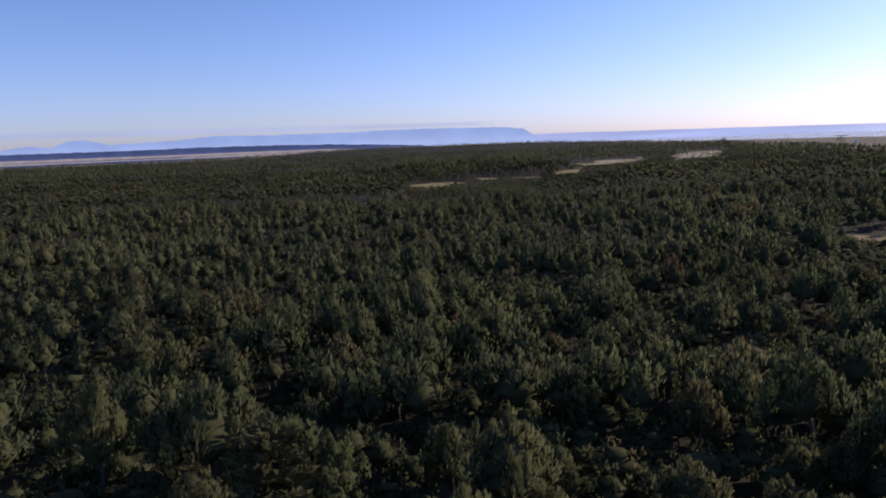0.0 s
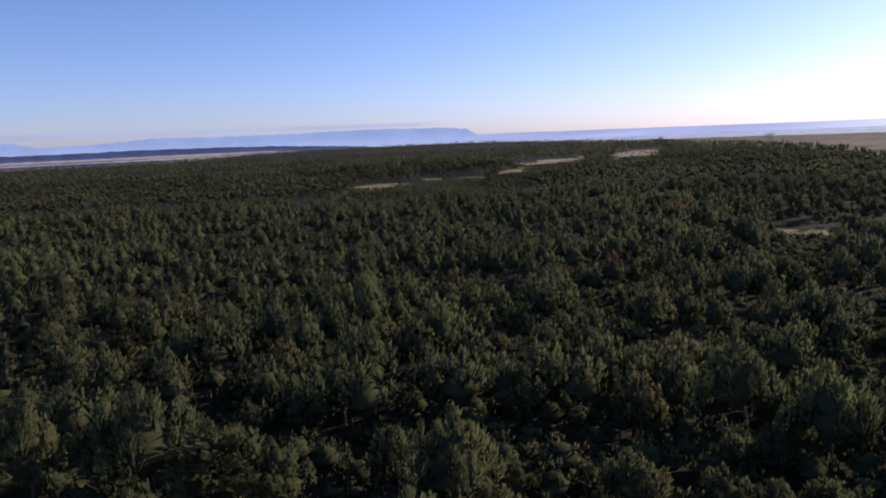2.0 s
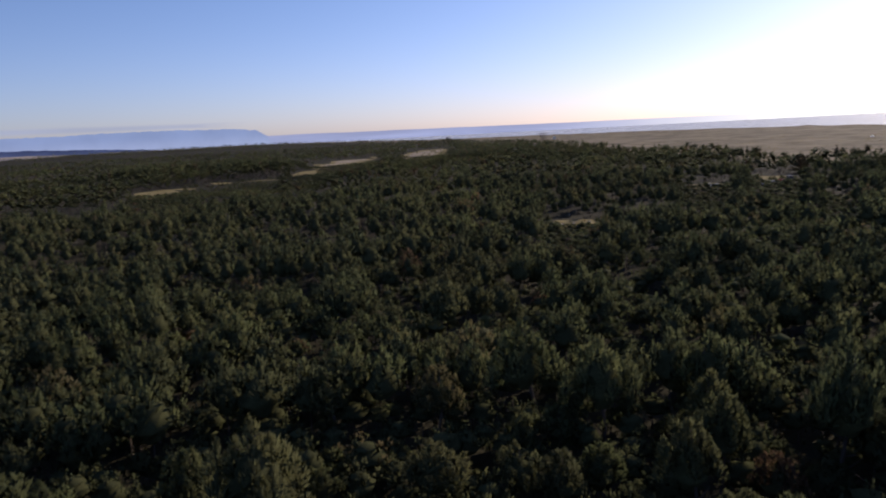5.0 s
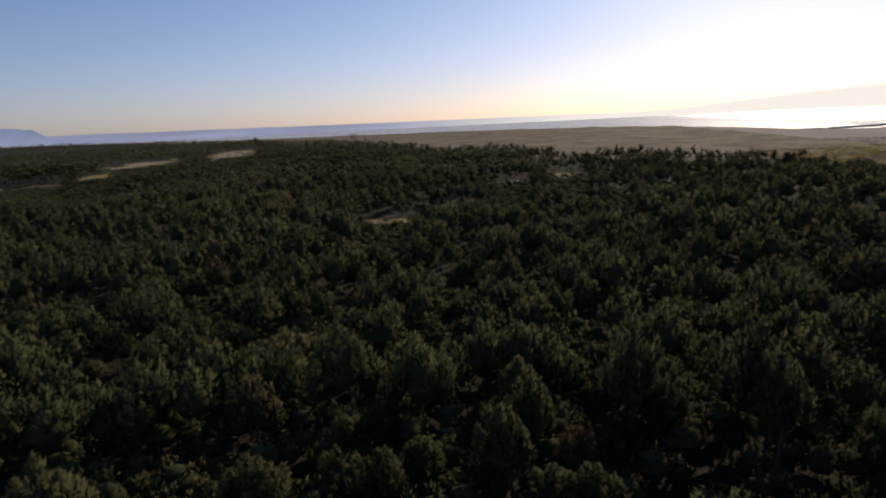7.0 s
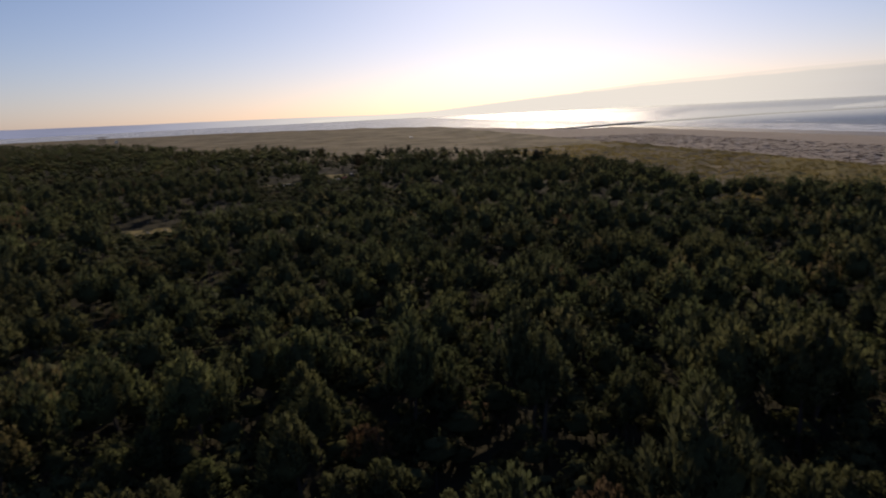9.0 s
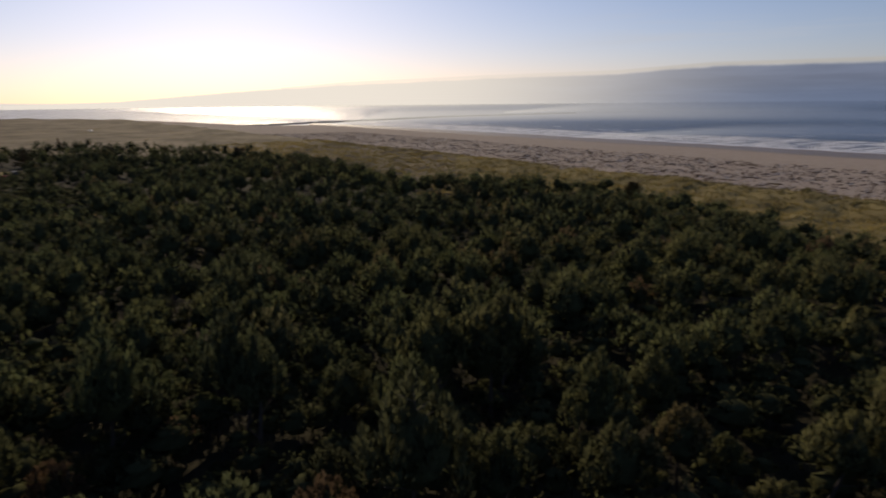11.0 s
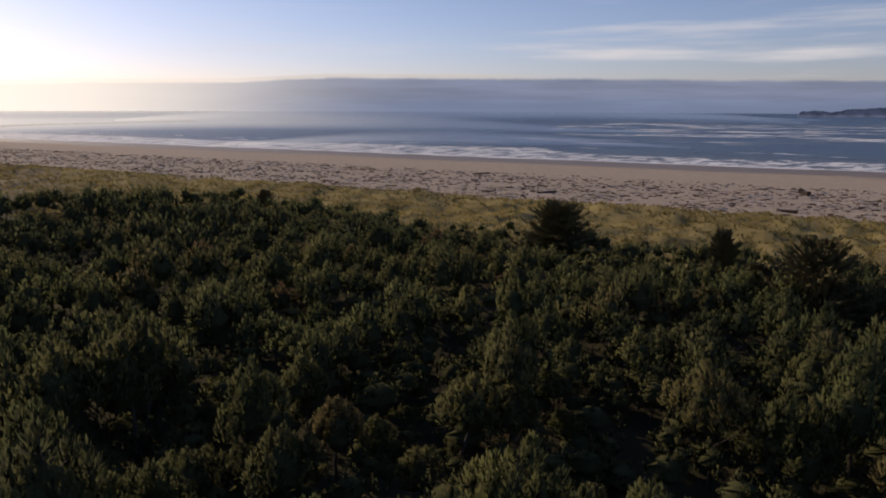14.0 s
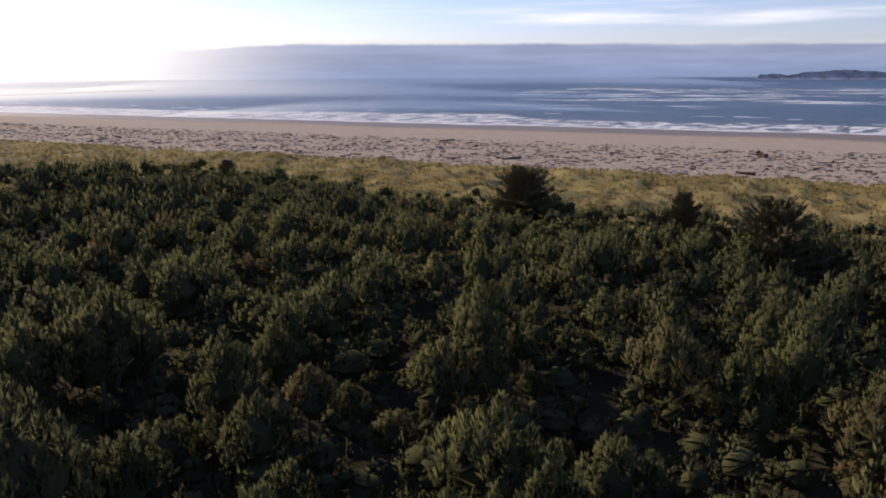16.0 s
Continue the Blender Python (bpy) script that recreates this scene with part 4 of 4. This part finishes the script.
def drift_stuff(name, label, mat, n, r, u0, u1, mean):
    V, F, o = [], [], 0
    x, y = drift_spots(n, r, u0, u1)
    z = land(x, y)[0]
    for i in range(len(x)):
        vs, fs = small_kinds[r.randint(8)]
        long = float(np.clip(r.lognormal(mean, 0.5), 0.35, 4.5))
        g = r.uniform(0.6, 1.25) * long ** 0.5
        a = r.normal(1.0, 0.6)
        X, Y = vs[:, 0] * long, vs[:, 1] * g
        V.append(np.stack([X * cos(a) - Y * sin(a) + x[i], X * sin(a) + Y * cos(a) + y[i], vs[:, 2] * g + z[i] + 0.06 * g], 1))
        F.append(fs + o)
        o += len(vs)
    return tagged(mesh_object(name, np.concatenate(V), np.concatenate(F), [mat]), label, "driftwood", kind="stuff")


drift_stuff("driftwood", "litter of dark driftwood over the upper beach", DARKWOOD, 11000, rng, -170, 620, -0.15)
drift_stuff("driftwood", "litter of pale driftwood over the upper beach", GREYWOOD, 6000, rng, -170, 620, -0.3)


def big_log(name, label, x, y, turn, long, thick, mat, roots=0):
    r = np.random.RandomState(int(abs(x)) + 3)
    top = new(name)
    tagged(top, label, "driftwood")
    top.matrix_basis = pose(x, y, ground_z(x, y), 0, 0, turn)
    vs, fs = log_arrays(r, long, thick, 9, 7)
    mesh_object("log", vs + np.array([0, 0, thick * 0.75]), fs, [mat], parent=top)
    if roots:
        bm = bmesh.new()
        for k in range(roots):
            a = 2 * pi * k / roots + r.uniform(-0.2, 0.2)
            c = Vector((long / 2, 0, thick * 0.8))
            q = c + Vector((r.uniform(0.1, 0.6), cos(a) * thick * 1.5, abs(sin(a)) * thick * r.uniform(1.3, 2.2)))
            limb(bm, c, q, thick * 0.42, thick * 0.12, 6)
        part("root_plate", bm, mat, top, "splayed root plate")
    return top


big_log("driftwood_stump", "large dark drift log with upturned roots, alone on the sand", 167.5, -209.5, -18, 4.6, 0.95, BLACKWOOD, 9)
big_log("driftwood_log", "dark half-buried drift log on the upper beach", 139.0, -167.5, 20, 5.5, 0.55, BLACKWOOD)
big_log("driftwood_log", "long dark drift log near the driftwood's outer edge", 281.0, -141.0, 95, 8, 0.34, BLACKWOOD)
big_log("driftwood_log", "long dark drift log behind a spruce", 204.8, -128.0, 92, 8, 0.4, BLACKWOOD)

# ---- surf ----
FOAM = simple("sea_foam", (0.80, 0.80, 0.80), 0.7, grain=0.5, vary=0.12)


def surf(name, label, n, v0, v1, u0, u1, high, r):
    """Low breaking crests, each a long uneven ridge of foam."""
    V, F, o = [], [], 0
    for _ in range(n):
        uc, vc, long = r.uniform(u0, u1), r.uniform(v0, v1), r.uniform(20, 70) * (high + 0.1 + 1.2 * (high > 0.4))
        k = int(min(long / 2, 40)) + 4
        uu = np.linspace(-0.5, 0.5, k) * long
        taper = np.sqrt(np.maximum(0, 1 - (2 * uu / long) ** 2))
        line = vc + np.sin(uu / long * 5 + r.uniform(0, 6)) * long * 0.03 + np.convolve(r.normal(0, 0.9, k + 4), np.ones(5) / 5, "same")[2:-2]
        h = high * taper * np.clip(0.75 + np.convolve(r.normal(0, 0.6, k + 4), np.ones(5) / 5, "same")[2:-2], 0.1, 1.5)
        w = (0.6 + 0.4 * high) * taper + 0.05
        for off, z in ((-w, -0.05 + 0 * h), (-w * 0.3, h), (w * 0.5, h * 0.5), (w * 2.0, -0.05 + 0 * h)):
            x, y = shore_xy(uc + uu, line + off)
            V.append(np.stack([x, y, z], 1))
        F.append(grid_faces(4, k) + o)
        o += 4 * k
    return tagged(mesh_object(name, np.concatenate(V), np.concatenate(F), [FOAM], smooth=True), label, "surf", kind="stuff")


surf("breaking_waves", "small white breakers along the beach", 90, 424, 560, -420, 900, 0.3, rng)
surf("breaking_waves", "white breakers over the outer bar", 100, 760, 1450, -900, 330, 1.0, rng)

# ---- the jetty, the headland island ----
def boulder_ridge(name, label, a, b, wide, high, n, mat, r):
    V, F, o = [], [], 0
    ico = bmesh.new()
    bmesh.ops.create_icosphere(ico, subdivisions=1, radius=1.0)
    iv = np.array([tuple(q.co) for q in ico.verts]); ifc = np.array([[q.index for q in f.verts] for f in ico.faces])
    ico.free()
    for i in range(n):
        f = r.uniform(0, 1)
        s = r.uniform(-1, 1)
        c = np.array([a[0] + (b[0] - a[0]) * f + r.normal(0, 1), a[1] + (b[1] - a[1]) * f + s * wide, high * (1 - abs(s)) * r.uniform(0.4, 0.8) - 0.6])
        V.append(iv * r.uniform(1.2, 2.6, (1, 3)) * r.uniform(0.75, 1.2, (len(iv), 1)) + c)
        F.append(ifc + o); o += len(iv)
    return tagged(mesh_object(name, np.concatenate(V), np.concatenate(F), [mat]), label, "jetty", kind="structure")


boulder_ridge("jetty_inner", "long low jetty of dark boulders running out to sea", (870, 372), (1340, 147), 4, 2.0, 1500, ROCK, rng)
boulder_ridge("jetty_outer", "far end of the boulder jetty in the surf", (1330, 150), (1569, -103), 4, 1.8, 800, ROCK, rng)

# The headland glows in rock and wood tones with blue haze painted in.
ISLE = hazy("headland_haze_glow", (0.085, 0.098, 0.165), (0.034, 0.046, 0.088), 0, 12, 1.0, 0.35, 0.03)[0]
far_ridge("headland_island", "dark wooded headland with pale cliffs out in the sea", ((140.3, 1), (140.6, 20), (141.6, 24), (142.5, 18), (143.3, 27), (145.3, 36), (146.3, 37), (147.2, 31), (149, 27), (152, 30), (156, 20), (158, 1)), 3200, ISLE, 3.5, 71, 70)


# ---- cars and buildings among the trees ----
def box(bm, x0, y0, z0, x1, y1, z1, taper=0.0, bevel=0.0):
    res = bmesh.ops.create_cube(bm, size=1.0)
    for q in res["verts"]:
        k = 1 - taper * (q.co.z > 0)
        q.co = Vector(((x0 + x1) / 2 + q.co.x * (x1 - x0) * k, (y0 + y1) / 2 + q.co.y * (y1 - y0) * k, (z0 + z1) / 2 + q.co.z * (z1 - z0)))
    if bevel:
        es = list({e for q in res["verts"] for e in q.link_edges})
        bmesh.ops.bevel(bm, geom=es, offset=bevel, segments=2, affect="EDGES")


def parked_car(colour, label, az, d, turn, van=False):
    top = new("parked_car")
    tagged(top, label, "car", "cars among the trees" if d < 1000 else "vans on the dune plain")
    top.matrix_basis = pose(*place(az, d), 0, 0, turn)
    bm = bmesh.new(); box(bm, -2.2, -0.88, 0.3, 2.2, 0.88, 1.0 if not van else 1.2, 0.03, 0.12)
    part("body", bm, colour, top)
    bm = bmesh.new(); box(bm, -1.7 if not van else -2.1, -0.8, 0.98, 1.0 if not van else 1.5, 0.8, 1.5 if not van else 2.3, 0.16, 0.08)
    cab = part("cabin", bm, colour, top)
    for y in (-0.79, 0.79):
        bm = bmesh.new(); box(bm, -1.35, y - 0.03, 1.05, 0.7, y + 0.03, 1.4)
        part("side_window", bm, GLASS_DARK, cab)
    bm = bmesh.new(); box(bm, 0.75, -0.62, 1.05, 0.98, 0.62, 1.4)
    part("windscreen", bm, GLASS_DARK, cab)
    for x in (-1.4, 1.4):
        for y in (-0.85, 0.85):
            bm = bmesh.new()
            bmesh.ops.create_cone(bm, cap_ends=True, segments=12, radius1=0.33, radius2=0.33, depth=0.22, matrix=Matrix.Translation((x, y, 0.33)) @ Matrix.Rotation(pi / 2, 4, "X"))
            part("wheel", bm, RUBBER, top)
    return top


for colour, label, az, d, turn, van in (
        (PAINT_WHITE, "white car beside the grass clearing", 49.2, 297, 15, False), (PAINT_SILVER, "grey car beside the grass clearing", 49.8, 296, 25, False),
        (PAINT_RED, "dull red car beside the grass clearing", 50.4, 300, 15, False), (PAINT_DARK, "dark van parked beside the grass clearing", 50.9, 303, 60, True),
        (PAINT_WHITE, "white car on a sandy track among the pines", 45.2, 286, 40, False), (PAINT_WHITE, "white car on a sandy track among the pines", 45.7, 285, 110, False),
        (PAINT_WHITE, "white camper van far off on the dune plain", 39.6, 1780, 10, True), (PAINT_WHITE, "white camper van far off on the dune plain", 41.6, 1740, 40, True),
        (PAINT_WHITE, "white camper van far off on the dune plain", 42.5, 1720, 15, True), (PAINT_WHITE, "white camper van far off on the dune plain", 44.6, 1650, 30, True)):
    parked_car(colour, label, az, d, turn, van)

for k in range(11):
    x, y = heading(32.7 + 0.36 * k + 0.12 * sin(5 * k), 190 + 7 * sin(2.3 * k))
    stump = big_log("bleached_log", "short bleached log lying in a forest glade", x, y, 70 * k, 0.9 + 0.3 * sin(k), 0.26, GREYWOOD)
    tagged(stump, group="bleached logs in the glades")
for az, d in ((42.6, 290), (42.9, 288), (54.3, 262), (53.9, 258)):
    x, y = heading(az, d)
    stump = big_log("bleached_log", "pale bleached log in a gap among the pines", x, y, 40 * az, 1.8, 0.34, GREYWOOD)
    tagged(stump, group="bleached logs in the glades")


def gabled_hut(name, label, az, d, turn, long, deep, high, wall, roof):
    top = new(name)
    tagged(top, label, "building")
    top.matrix_basis = pose(*place(az, d), 0, 0, turn)
    bm = bmesh.new(); box(bm, -long / 2, -deep / 2, -0.3, long / 2, deep / 2, high)
    walls = part("wall", bm, wall, top)
    for x in (-long / 4, long / 4):
        bm = bmesh.new(); box(bm, x - 0.6, -deep / 2 - 0.04, 1.0, x + 0.6, -deep / 2 + 0.04, 2.0)
        part("window", bm, GLASS_DARK, walls)
    bm = bmesh.new()
    e, t = 0.5, high + deep * 0.3
    q = [bm.verts.new(p) for p in ((-long / 2 - e, -deep / 2 - e, high), (long / 2 + e, -deep / 2 - e, high), (long / 2 + e, deep / 2 + e, high), (-long / 2 - e, deep / 2 + e, high), (-long / 2 - e, 0, t), (long / 2 + e, 0, t))]
    for f in ((0, 1, 5, 4), (2, 3, 4, 5), (0, 4, 3), (1, 2, 5), (3, 2, 1, 0)):
        bm.faces.new([q[i] for i in f])
    part("roof", bm, roof, top)
    return top


gabled_hut("hut", "small white hut on the dune plain", 33.3, 1430, 60, 9, 6, 3.2, PAINT_WHITE, ROOFING)
gabled_hut("shed", "long pale-roofed shed on the dune plain", 56.0, 800, 34, 14, 3, 0.9, PAINT_WHITE, ROOFING)


def lookout(az, d):
    """A raised timber viewing deck on posts, with a rail, stairs and a broad flat roof."""
    top = new("lookout_tower")
    tagged(top, "timber lookout tower with broad flat roof on the dune plain", "tower")
    top.matrix_basis = pose(*place(az, d), 0, 0, 30)
    for x in (-5, 0, 5):
        for y in (-3, 3):
            bm = bmesh.new(); box(bm, x - 0.25, y - 0.25, -0.5, x + 0.25, y + 0.25, 13.5)
            part("post", bm, TIMBER, top)
    bm = bmesh.new(); box(bm, -7, -4.5, 8.4, 7, 4.5, 8.8)
    part("deck", bm, TIMBER, top)
    bm = bmesh.new(); box(bm, -10, -6, 13.2, 10, 6, 14.4, 0.12)
    part("roof", bm, TIMBER, top)
    for y in (-4.4, 4.4):
        bm = bmesh.new(); box(bm, -7, y - 0.06, 9.7, 7, y + 0.06, 9.9)
        part("rail", bm, TIMBER, top)
    bm = bmesh.new()
    for k in range(26):
        box(bm, 7 + k * 0.4, -0.8, 8.4 - k * 0.33, 7.45 + k * 0.4, 0.8, 8.5 - k * 0.33)
    part("stairs", bm, TIMBER, top)


lookout(32.4, 1330)
